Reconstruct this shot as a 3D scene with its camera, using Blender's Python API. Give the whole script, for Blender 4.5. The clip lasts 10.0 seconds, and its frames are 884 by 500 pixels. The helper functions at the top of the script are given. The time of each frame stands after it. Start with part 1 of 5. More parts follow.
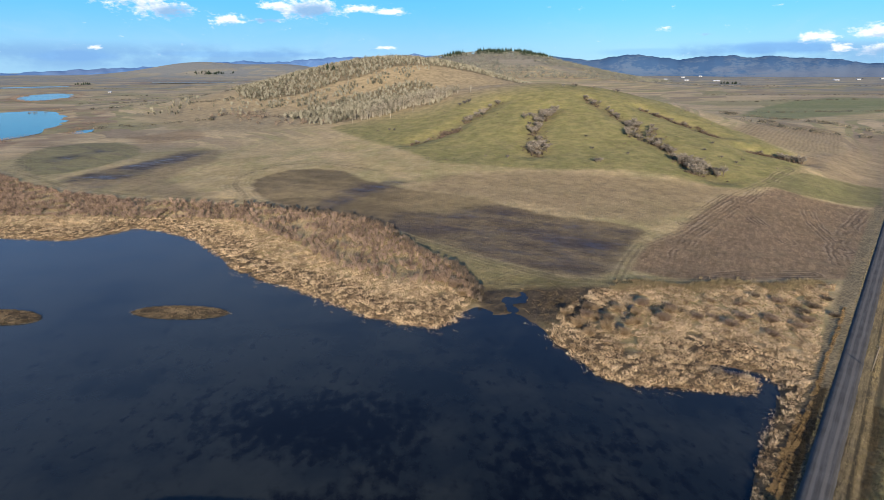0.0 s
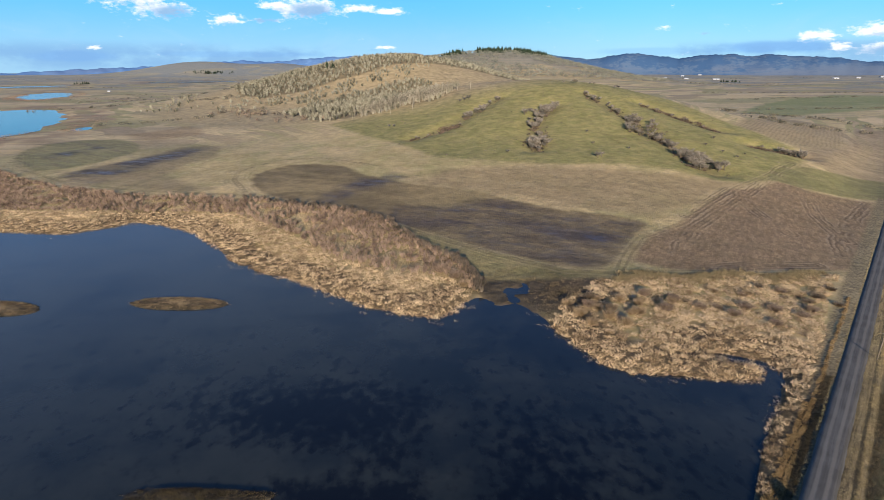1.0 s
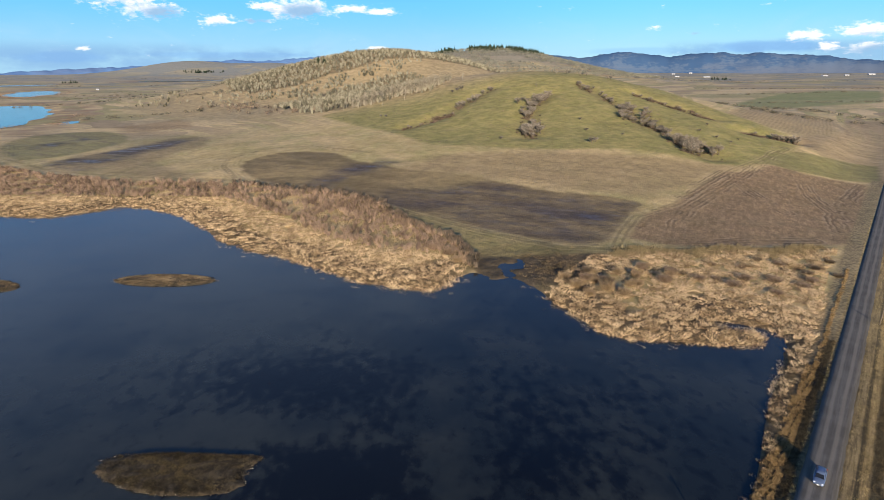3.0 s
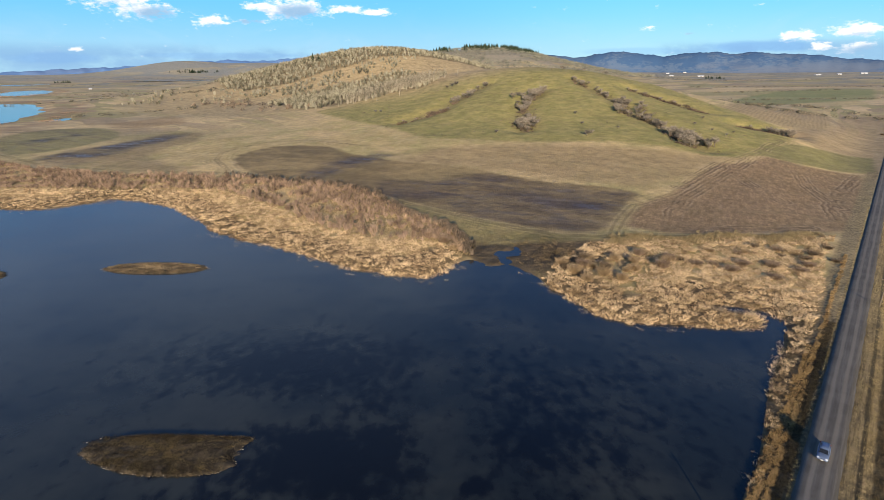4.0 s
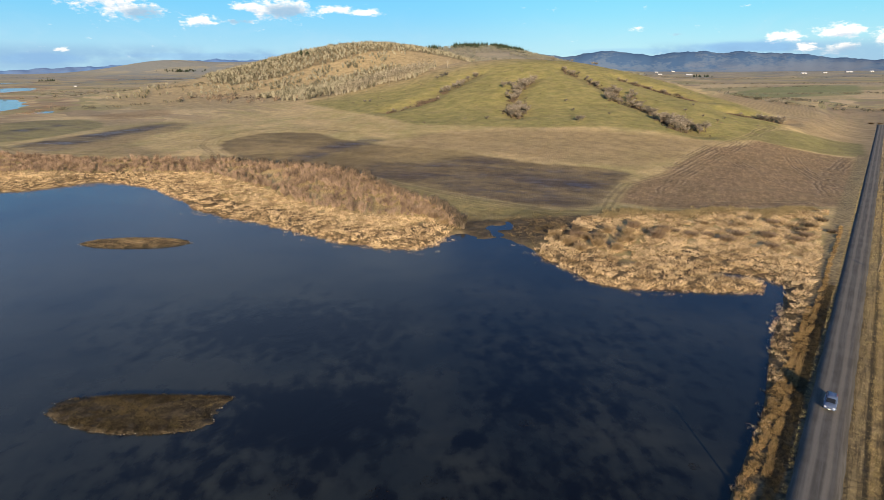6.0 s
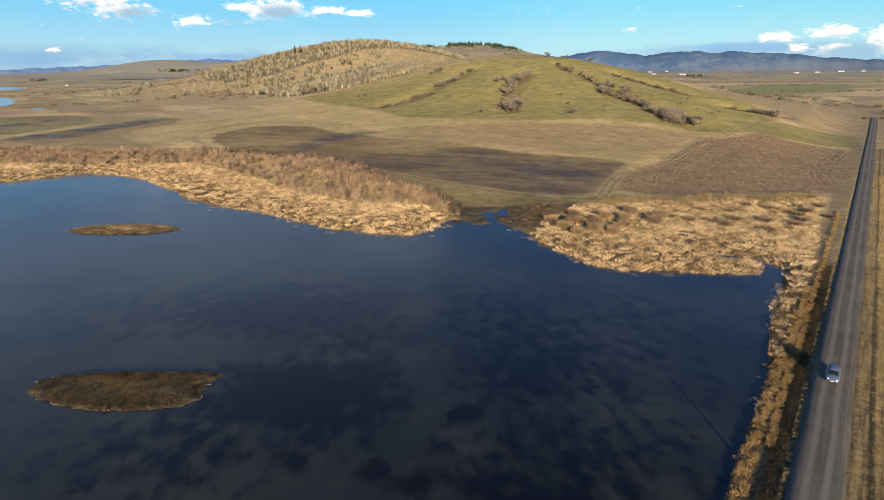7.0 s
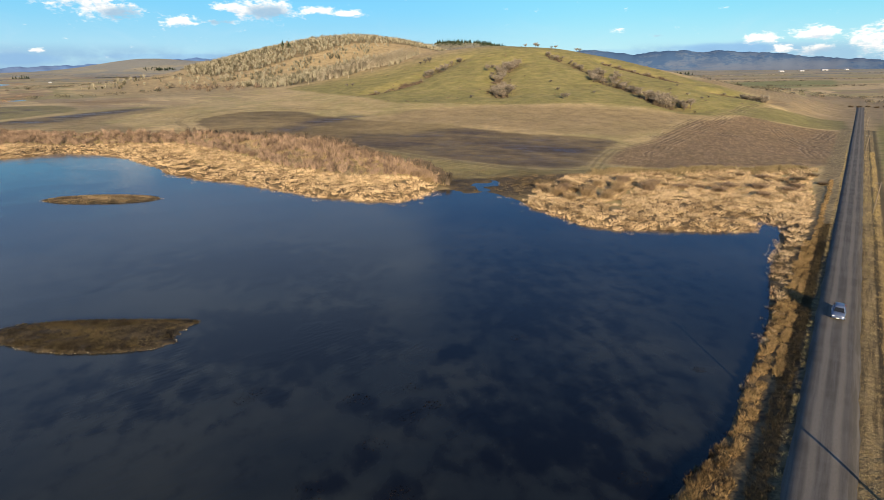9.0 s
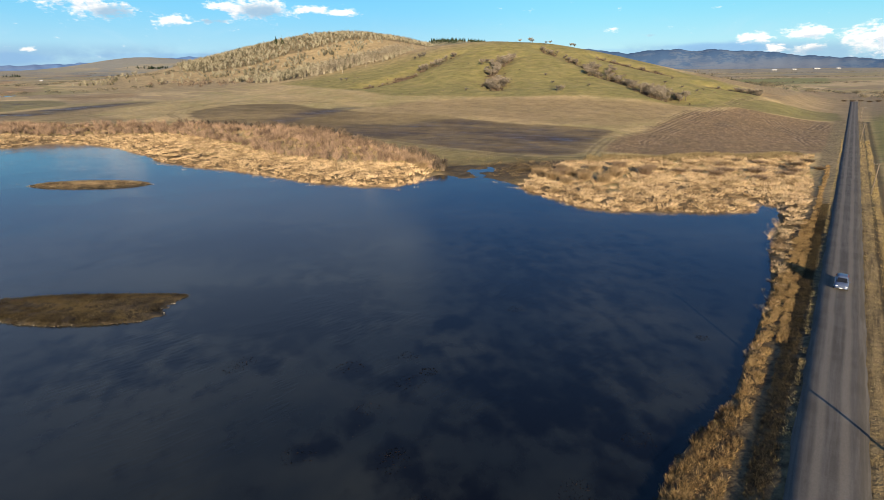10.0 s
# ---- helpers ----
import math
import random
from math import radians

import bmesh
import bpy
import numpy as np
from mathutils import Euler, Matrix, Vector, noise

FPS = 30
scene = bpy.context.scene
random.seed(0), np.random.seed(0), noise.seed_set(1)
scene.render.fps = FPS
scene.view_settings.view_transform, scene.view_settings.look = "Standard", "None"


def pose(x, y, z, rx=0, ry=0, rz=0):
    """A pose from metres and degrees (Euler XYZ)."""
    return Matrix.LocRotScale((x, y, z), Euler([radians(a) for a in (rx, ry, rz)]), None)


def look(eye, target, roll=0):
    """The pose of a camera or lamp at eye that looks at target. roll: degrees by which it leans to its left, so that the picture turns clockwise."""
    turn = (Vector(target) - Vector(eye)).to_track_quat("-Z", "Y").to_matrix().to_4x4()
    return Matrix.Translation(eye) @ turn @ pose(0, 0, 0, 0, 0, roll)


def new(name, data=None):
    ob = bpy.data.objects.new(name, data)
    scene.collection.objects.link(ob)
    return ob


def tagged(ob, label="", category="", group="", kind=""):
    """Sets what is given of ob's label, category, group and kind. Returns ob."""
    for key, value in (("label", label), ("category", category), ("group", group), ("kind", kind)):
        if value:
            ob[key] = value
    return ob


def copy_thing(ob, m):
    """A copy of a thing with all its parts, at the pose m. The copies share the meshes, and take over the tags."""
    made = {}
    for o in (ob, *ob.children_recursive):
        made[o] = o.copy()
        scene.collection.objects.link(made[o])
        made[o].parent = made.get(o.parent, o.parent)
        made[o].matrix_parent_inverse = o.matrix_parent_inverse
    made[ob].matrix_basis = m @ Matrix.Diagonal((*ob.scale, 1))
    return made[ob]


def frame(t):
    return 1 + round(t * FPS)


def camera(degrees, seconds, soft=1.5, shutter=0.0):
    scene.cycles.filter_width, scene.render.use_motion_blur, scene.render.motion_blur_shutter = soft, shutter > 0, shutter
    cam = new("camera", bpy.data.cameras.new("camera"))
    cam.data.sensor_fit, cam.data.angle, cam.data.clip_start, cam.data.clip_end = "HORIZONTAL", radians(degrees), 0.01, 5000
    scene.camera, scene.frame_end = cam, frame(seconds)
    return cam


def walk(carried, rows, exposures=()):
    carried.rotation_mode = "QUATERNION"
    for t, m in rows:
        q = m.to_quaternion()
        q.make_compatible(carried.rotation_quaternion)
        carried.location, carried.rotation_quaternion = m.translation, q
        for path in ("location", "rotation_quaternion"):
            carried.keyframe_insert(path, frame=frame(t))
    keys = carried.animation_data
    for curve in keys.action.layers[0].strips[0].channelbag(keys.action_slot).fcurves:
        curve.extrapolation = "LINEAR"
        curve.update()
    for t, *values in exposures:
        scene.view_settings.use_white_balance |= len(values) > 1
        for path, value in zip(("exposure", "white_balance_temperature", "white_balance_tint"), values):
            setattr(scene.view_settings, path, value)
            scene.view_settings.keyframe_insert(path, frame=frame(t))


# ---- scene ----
cam = camera(80.0, 10.0, 0.7)
PATH = [
    (0, (1.775, -0.024, 74.228), (1.765, 1.867, 73.577), -0.0),
    (0.5, (1.548, 0.099, 72.772), (1.538, 1.99, 72.12), -0.1),
    (1, (1.405, 0.237, 70.909), (1.396, 2.127, 70.257), -0.1),
    (1.5, (1.323, 0.403, 68.782), (1.319, 2.293, 68.13), -0.2),
    (2, (1.285, 0.603, 66.5), (1.287, 2.494, 65.848), -0.2),
    (2.5, (1.278, 0.841, 64.144), (1.287, 2.732, 63.492), -0.2),
    (4, (1.346, 1.73, 57.067), (1.379, 3.621, 56.417), -0.3),
    (4.5, (1.379, 2.058, 54.759), (1.421, 3.949, 54.109), -0.3),
    (5, (1.414, 2.385, 52.469), (1.465, 4.276, 51.82), -0.3),
    (5.5, (1.449, 2.701, 50.183), (1.508, 4.592, 49.534), -0.3),
    (7, (1.548, 3.501, 43.185), (1.634, 5.391, 42.538), -0.3),
    (7.5, (1.576, 3.707, 40.776), (1.672, 5.597, 40.13), -0.3),
    (8, (1.599, 3.887, 38.341), (1.703, 5.777, 37.694), -0.3),
    (8.5, (1.611, 4.051, 35.908), (1.725, 5.941, 35.262), -0.3),
    (9, (1.606, 4.219, 33.532), (1.729, 6.108, 32.886), -0.3),
    (9.5, (1.575, 4.414, 31.288), (1.708, 6.302, 30.641), -0.3),
    (10, (1.506, 4.671, 29.283), (1.648, 6.558, 28.635), -0.3),
]
walk(cam, [(t, look(eye, target, roll)) for t, eye, target, roll in PATH], [(0, 0.8, 6200, 10), (2.5, 0.85, 6550, 10), (5, 0.9, 7080, 10), (7.5, 0.9, 7750, 10), (10, 0.92, 7550, 10)])

# ---- light ----
SUN_ELEVATION = radians(11.8)
sun_data = bpy.data.lights.new("sun", "SUN")
sun_data.energy, sun_data.angle, sun_data.color = 5.1, radians(0.53), (1.0, 0.862, 0.69)
sun = new("sun", sun_data)
sun.matrix_world = look((0, -300, 300 * math.tan(SUN_ELEVATION)), (0, 0, 0))


# ---- node helpers ----
class Net:
    """A node tree that is written as a formula."""

    def __init__(self, tree):
        self.tree = tree
        tree.nodes.clear()

    def add(self, kind):
        return self.tree.nodes.new(kind)

    def vector(self, op):
        node = self.add("ShaderNodeVectorMath")
        node.operation = op
        return node

    def put(self, socket, value):
        if isinstance(value, bpy.types.NodeSocket):
            self.tree.links.new(value, socket)
        elif isinstance(value, (tuple, list)) and len(value) == 3 and len(socket.default_value) == 4:
            socket.default_value = (*value, 1)
        else:
            socket.default_value = value

    def math(self, op, a, b=0.0, c=0.0):
        node = self.add("ShaderNodeMath")
        node.operation = op
        for i, v in enumerate((a, b, c)):
            self.put(node.inputs[i], v)
        return node.outputs[0]

    def step(self, v, low, high):
        node = self.add("ShaderNodeMapRange")
        node.interpolation_type = "SMOOTHSTEP"
        for i, w in enumerate((v, low, high, 0.0, 1.0)):
            self.put(node.inputs[i], w)
        return node.outputs[0]

    def mix(self, k, a, b):
        node = self.add("ShaderNodeMix")
        node.data_type = "RGBA"
        self.put(node.inputs[0], k)
        self.put(node.inputs[6], a)
        self.put(node.inputs[7], b)
        return node.outputs[2]

    def place(self, scale=(1, 1, 1), turn=0.0, shift=(0, 0, 0)):
        node = self.add("ShaderNodeMapping")
        self.put(node.inputs[0], self.add("ShaderNodeTexCoord").outputs["Object"])
        node.vector_type = "TEXTURE"
        node.inputs["Scale"].default_value = tuple(1 / v for v in scale)
        node.inputs["Rotation"].default_value = (0, 0, radians(turn))
        node.inputs["Location"].default_value = shift
        return node.outputs[0]

    def noise(self, scale, detail=4.0, rough=0.55, at=None, warp=0.0):
        node = self.add("ShaderNodeTexNoise")
        self.put(node.inputs["Vector"], at or self.add("ShaderNodeTexCoord").outputs["Object"])
        node.inputs["Scale"].default_value, node.inputs["Detail"].default_value = scale, detail
        node.inputs["Roughness"].default_value, node.inputs["Distortion"].default_value = rough, warp
        return node.outputs[0]

    def value(self, name):
        node = self.add("ShaderNodeAttribute")
        node.attribute_name = name
        return node.outputs["Fac"]

    def bump(self, height, strength, distance):
        node = self.add("ShaderNodeBump")
        node.inputs["Strength"].default_value, node.inputs["Distance"].default_value = strength, distance
        self.put(node.inputs["Height"], height)
        return node.outputs[0]

    def surface(self, colour, rough=0.9, normal=None, metal=0.0, ior=1.45, spec=0.3):
        shader = self.add("ShaderNodeBsdfPrincipled")
        self.put(shader.inputs["Base Color"], colour)
        self.put(shader.inputs["Roughness"], rough)
        self.put(shader.inputs["Metallic"], metal)
        self.put(shader.inputs["IOR"], ior)
        self.put(shader.inputs["Specular IOR Level"], spec)
        if normal:
            self.put(shader.inputs["Normal"], normal)
        self.put(self.add("ShaderNodeOutputMaterial").inputs[0], shader.outputs[0])


def material(name):
    made = bpy.data.materials.new(name)
    made.use_nodes = True
    return made, Net(made.node_tree)


# ---- sky with fair-weather cloud ----
def build_sky():
    world = bpy.data.worlds.new("sky")
    scene.world = world
    world.use_nodes = True
    n = Net(world.node_tree)
    sky = n.add("ShaderNodeTexSky")
    sky.sky_type, sky.sun_disc = "NISHITA", False
    sky.sun_elevation, sky.sun_rotation = SUN_ELEVATION, radians(180)
    sky.air_density, sky.dust_density, sky.ozone_density = 1.0, 0.3, 2.2
    way = n.add("ShaderNodeTexCoord").outputs["Generated"]
    split = n.add("ShaderNodeSeparateXYZ")
    n.put(split.inputs[0], way)
    x, y, z = split.outputs
    az = n.math("MULTIPLY", n.math("ARCTAN2", x, y), 57.2958)
    el = n.math("MULTIPLY", n.math("ARCSINE", z), 57.2958)
    # small cumulus low over the land: bearing, height, half width, half depth in degrees, cover
    puffs = [(-28.5, 5.9, 3.4, 1.0, 1.1), (-26.2, 4.9, 2.6, 0.75, 1.15), (-20.8, 4.35, 1.7, 0.5, 1.15), (-17.4, 4.35, 1.9, 0.25, 0.85), (-16.4, 5.7, 1.9, 0.45, 1.05), (-13.3, 5.45, 2.9, 0.95, 1.25), (-8.3, 5.6, 2.2, 0.4, 1.0),
             (-5.6, 5.35, 1.7, 0.4, 1.1), (-31.9, 1.72, 0.65, 0.24, 0.8), (-6.0, 2.0, 1.3, 0.24, 1.0), (21.1, 3.55, 1.0, 0.32, 0.45), (24.9, 2.98, 0.9, 0.16, 0.75), (33.4, 2.5, 1.5, 0.5, 1.1), (37.2, 2.8, 1.9, 0.6, 1.2),
             (34.9, 1.6, 0.9, 0.5, 0.9), (37.5, 1.5, 1.6, 0.6, 1.0), (43, 2.2, 4.0, 1.3, 1.2), (-26.5, 8.4, 2.0, 0.55, 1.2), (-3.5, 12.2, 1.6, 0.35, 0.95)]
    # the grey, shaded bellies of the larger ones
    bellies = [(-25.2, 4.8, 2.0, 0.7), (-12.9, 5.3, 2.4, 0.8), (-17.3, 4.35, 1.7, 0.3), (24.9, 2.98, 1.2, 0.3), (38.5, 1.3, 3.0, 0.5)]

    def blob(e, a, mid, wa, we):
        da = n.math("DIVIDE", n.math("SUBTRACT", az, a), wa)
        de = n.math("DIVIDE", n.math("SUBTRACT", e, mid), we)
        return n.math("EXPONENT", n.math("MULTIPLY", n.math("MULTIPLY_ADD", da, da, n.math("MULTIPLY", de, de)), -1.0))

    def cover_at(up):
        """How much cloud there is at this bearing, up degrees higher."""
        e = n.math("ADD", el, up)
        spot = n.add("ShaderNodeCombineXYZ")
        n.put(spot.inputs[0], n.math("MULTIPLY", az, 0.5))
        n.put(spot.inputs[1], n.math("MULTIPLY", e, 1.1))
        ragged = n.math("ADD", n.math("MULTIPLY", n.noise(1.1, 6.0, 0.6, spot.outputs[0], 0.3), 0.6), n.math("MULTIPLY", n.noise(3.4, 5.0, 0.65, spot.outputs[0], 0.2), 0.4))
        total = None
        for a, mid, wa, we, cover in puffs:
            g = n.math("MULTIPLY", blob(e, a, mid, wa, we), cover)
            total = g if total is None else n.math("MAXIMUM", total, g)
        return n.math("ADD", total, n.math("MULTIPLY", n.math("SUBTRACT", ragged, 0.5), 3.4)), spot

    dense, spot = cover_at(0.0)
    above, _ = cover_at(0.45)
    puff = n.math("MULTIPLY", n.step(dense, 0.35, 1.05), 0.93)
    # the high sheets of cloud overhead, on a level plane
    high = n.vector("SCALE")
    n.put(high.inputs[0], way)
    n.put(high.inputs["Scale"], n.math("DIVIDE", 1.0, n.math("MAXIMUM", z, 0.05)))
    sheet = n.noise(0.55, 4.0, 0.5, high.outputs[0], 0.4)
    lean = n.math("MULTIPLY", n.step(n.math("MULTIPLY_ADD", n.math("SUBTRACT", n.noise(0.9, 4.0, 0.6, high.outputs[0]), 0.5), 18.0, az), 6.0, -4.0), 0.36)
    sheet = n.step(n.math("ADD", sheet, lean), 0.48, 1.05)
    sheet = n.math("MULTIPLY", n.math("MULTIPLY", sheet, n.math("MULTIPLY", n.step(el, 7.0, 15.0), n.math("MULTIPLY_ADD", n.step(el, 38.0, 17.0), 0.8, 0.2))), 0.8)
    veil = n.math("MULTIPLY", n.step(n.noise(0.35, 5.0, 0.6, spot.outputs[0], 0.8), 0.45, 0.8), n.math("MULTIPLY", n.step(el, 6.5, 0.5), 0.30))
    bank = n.math("MULTIPLY", n.step(n.math("ADD", n.math("MULTIPLY", n.noise(0.28, 5.0, 0.6, spot.outputs[0]), 1.6), n.math("MULTIPLY", n.step(n.math("ABSOLUTE", n.math("ADD", az, -4.0)), 12, 26), 0.35)), 0.9, 1.25),
                  n.math("MULTIPLY", n.step(el, 2.6, 1.4), n.step(el, -0.5, 0.5)))
    base = n.vector("MULTIPLY")
    n.put(base.inputs[0], sky.outputs[0])
    base.inputs[1].default_value = (0.60, 1.0, 1.6)
    lit = n.mix(n.math("MULTIPLY", n.step(above, 0.45, 1.35), 0.75), (11.2, 11.1, 11.0), (4.6, 6.0, 8.4))
    for a, mid, wa, we in bellies:
        lit = n.mix(n.math("MULTIPLY", n.step(n.math("MULTIPLY_ADD", n.math("SUBTRACT", n.noise(1.6, 4.0, 0.6, spot.outputs[0]), 0.5), 0.8, blob(el, a, mid, wa, we)), 0.15, 0.9), 0.9), lit, (2.7, 4.7, 7.2))
    haze = n.mix(n.step(el, 0.0, 7.0), (3.7, 6.5, 9.0), (1.15, 5.5, 9.4))
    haze = n.mix(n.math("MULTIPLY", n.step(az, -4, 22), 0.6), haze, n.mix(n.step(el, 0.0, 7.0), (4.9, 8.2, 9.6), (1.9, 7.3, 9.6)))
    colour = n.mix(n.math("MULTIPLY", n.step(el, 16.0, 3.0), 0.85), base.outputs[0], haze)
    # deeper blue higher up
    colour = n.mix(n.math("MULTIPLY", n.math("MULTIPLY", n.step(el, 6.5, 11.0), n.step(el, 50.0, 25.0)), 0.7), colour, (0.4, 1.7, 5.2))
    colour = n.mix(veil, colour, (5.0, 7.2, 9.3))
    # long low banks of blue cloud on the horizon
    for a, mid, wa, we, k in ((-33.2, 1.05, 3.4, 0.5, 0.62), (-20.5, 1.3, 9.0, 0.28, 0.4), (30.5, 1.75, 5.5, 0.55, 0.75), (20.0, 1.5, 5.0, 0.4, 0.35)):
        ragged = n.math("MULTIPLY_ADD", n.math("SUBTRACT", n.noise(0.5, 5.0, 0.6, spot.outputs[0], 0.5), 0.5), 1.1, blob(el, a, mid, wa, we))
        colour = n.mix(n.math("MULTIPLY", n.step(ragged, 0.2, 0.75), k), colour, (2.2, 4.7, 8.6))
    colour = n.mix(n.math("MULTIPLY", bank, 0.6), colour, (2.0, 3.9, 7.0))
    colour = n.mix(sheet, colour, (3.5, 5.2, 8.4))
    colour = n.mix(puff, colour, lit)
    glow = n.add("ShaderNodeBackground")
    n.put(glow.inputs[0], colour)
    glow.inputs[1].default_value = 0.063
    n.put(n.add("ShaderNodeOutputWorld").inputs[0], glow.outputs[0])


build_sky()


# ---- the lie of the land ----
ROAD_A = (37.16, 39.87)          # a point on the road's middle line
ROAD_U = (0.656, 0.754)        # its heading
ROAD_N = (0.754, -0.656)       # to its right

SHORE = [(-900, 262), (-600, 250), (-400, 240), (-300, 233), (-203, 231), (-172, 227), (-156, 238), (-150, 247), (-134, 242), (-114, 229),
         (-96, 210), (-84, 193), (-68, 180), (-54, 173), (-42, 164), (-25, 151), (-13, 145), (-1, 142), (4, 146), (7, 152), (12, 155), (17, 151), (21, 153), (25, 147), (29, 145), (31, 138), (36, 126), (41, 116), (47, 112), (56, 111), (66, 109), (76.5, 108.5), (80.3, 112.5), (80.8, 116.5), (73, 121), (73.3, 121.8), (81.8, 117.8), (83.2, 114), (81.5, 109.5), (77.5, 105), (73, 98), (67, 91), (58, 77),
         (51, 67), (43, 58), (37, 51), (32, 45), (28, 41.5), (25, 39.5), (21.6, 36.8), (-32, -24.5), (-170, -190), (-900, -190)]


def poly_sd(x, y, pts, closed=True):
    """Distance to a line of points; inside a closed one it is negative."""
    best = np.full(x.shape, 1e9)
    inside = np.zeros(x.shape, bool)
    n = len(pts)
    for i in range(n if closed else n - 1):
        ax, ay = pts[i]
        bx, by = pts[(i + 1) % n]
        ex, ey = bx - ax, by - ay
        k = np.clip(((x - ax) * ex + (y - ay) * ey) / (ex * ex + ey * ey + 1e-9), 0, 1)
        best = np.minimum(best, (x - ax - k * ex) ** 2 + (y - ay - k * ey) ** 2)
        if closed and ay != by:
            inside ^= ((ay > y) != (by > y)) & (x < ex * (y - ay) / ey + ax)
    d = np.sqrt(best)
    return np.where(inside, -d, d) if closed else d


def ramp(v, a, b):
    k = np.clip((v - a) / (b - a), 0, 1)
    return k * k * (3 - 2 * k)


def bump(x, y, cx, cy, left, right, front, back, high):
    dx, dy = x - cx, y - cy
    dx, dy = dx / np.where(dx < 0, left, right), dy / np.where(dy < 0, front, back)
    return high * np.exp(-dx * dx - dy * dy)


def swell(x, y, size, seed):
    """Smooth unevenness from a few crossing waves, about -1 to 1."""
    out = 0
    for i in range(5):
        a = seed * 1.7 + i * 2.4
        f = 6.283 / size * (0.6 + 0.35 * i)
        out = out + np.sin(f * (x * math.cos(a) + y * math.sin(a)) + seed + i * 1.3) / (1 + 0.5 * i)
    return out / 2.6


GULLIES = [((65, 376), (72, 430), (84, 467), (96, 489), (103, 501)),
           ((168, 321), (163, 348), (162, 380), (156, 416), (155, 460), (143, 515), (142, 535)),
           ((223, 433), (212, 457), (198, 486), (187, 510)),
           ((-25, 434), (-7, 451), (7, 466), (18, 487), (34, 513), (56, 546)),
           ((257, 379), (246, 389), (228, 397))]


def land(x, y):
    """The height of the open ground, without the lake's bed and the road's bank."""
    along = (x - ROAD_A[0]) * ROAD_U[0] + (y - ROAD_A[1]) * ROAD_U[1]
    side = (x - ROAD_A[0]) * ROAD_N[0] + (y - ROAD_A[1]) * ROAD_N[1]
    z = 0.9 + 6.4 * ramp(y, 170, 370) * ramp(-side, 10, 120) * (1 - 0.55 * ramp(-x, 60, 260)) * (1 - ramp(y, 600, 1100))
    z = z + bump(x, y, 140, 583, 189, 172, 196, 250, 38.8)
    z = z + bump(x, y, -89, 1100, 324, 285, 252, 375, 92)
    z = z + bump(x, y, 30, 650, 209, 209, 102, 102, 16.3)
    z = z + bump(x, y, 250, 2600, 700, 480, 700, 500, 136)
    z = z + bump(x, y, -1750, 4000, 420, 420, 500, 500, 92)
    z = z + bump(x, y, -1150, 4100, 300, 420, 500, 400, 68)
    hill = ramp(y, 300, 360)
    for g in GULLIES:
        near = (np.abs(x - g[0][0]) < 130) & (np.abs(y - g[0][1]) < 260)
        if near.any():
            d = poly_sd(np.where(near, x, 9e3), y, g, False)
            z = z - 3.0 * np.exp(-(d / 11) ** 2)
    z = z + 0.9 * hill * swell(x, y, 120, 3) + 0.15 * ramp(y, 150, 220) * swell(x, y, 35, 5)
    far = ramp(np.hypot(x, y), 900, 2500)
    z = z + 30 * ramp(np.hypot(x, y), 2000, 5200)
    z = z + far * (2.0 + 2.5 * swell(x, y, 900, 7))
    beside = 1 - ramp(np.abs(side), 45, 6) * ramp(along, 900, 620)
    return 0.9 + (z - 0.9) * beside


POOLS = [(-604, 722, 200, 72, 120), (-1090, 1500, 190, 48, 120), (-1150, 2650, 190, 120, 25), (-424, 630, 22, 8, 110), (-1610, 2120, 140, 60, 60)]


def pool_level(pool):
    return float(land(np.array([pool[0] * 1.0]), np.array([pool[1] * 1.0]))[0]) - 0.4


def pool_reach(x, y, pool):
    """1 on the edge of a far pool, less inside."""
    cx, cy, a, b, turn = pool
    c, s = math.cos(radians(turn)), math.sin(radians(turn))
    return np.hypot(((x - cx) * c + (y - cy) * s) / a, (-(x - cx) * s + (y - cy) * c) / b)


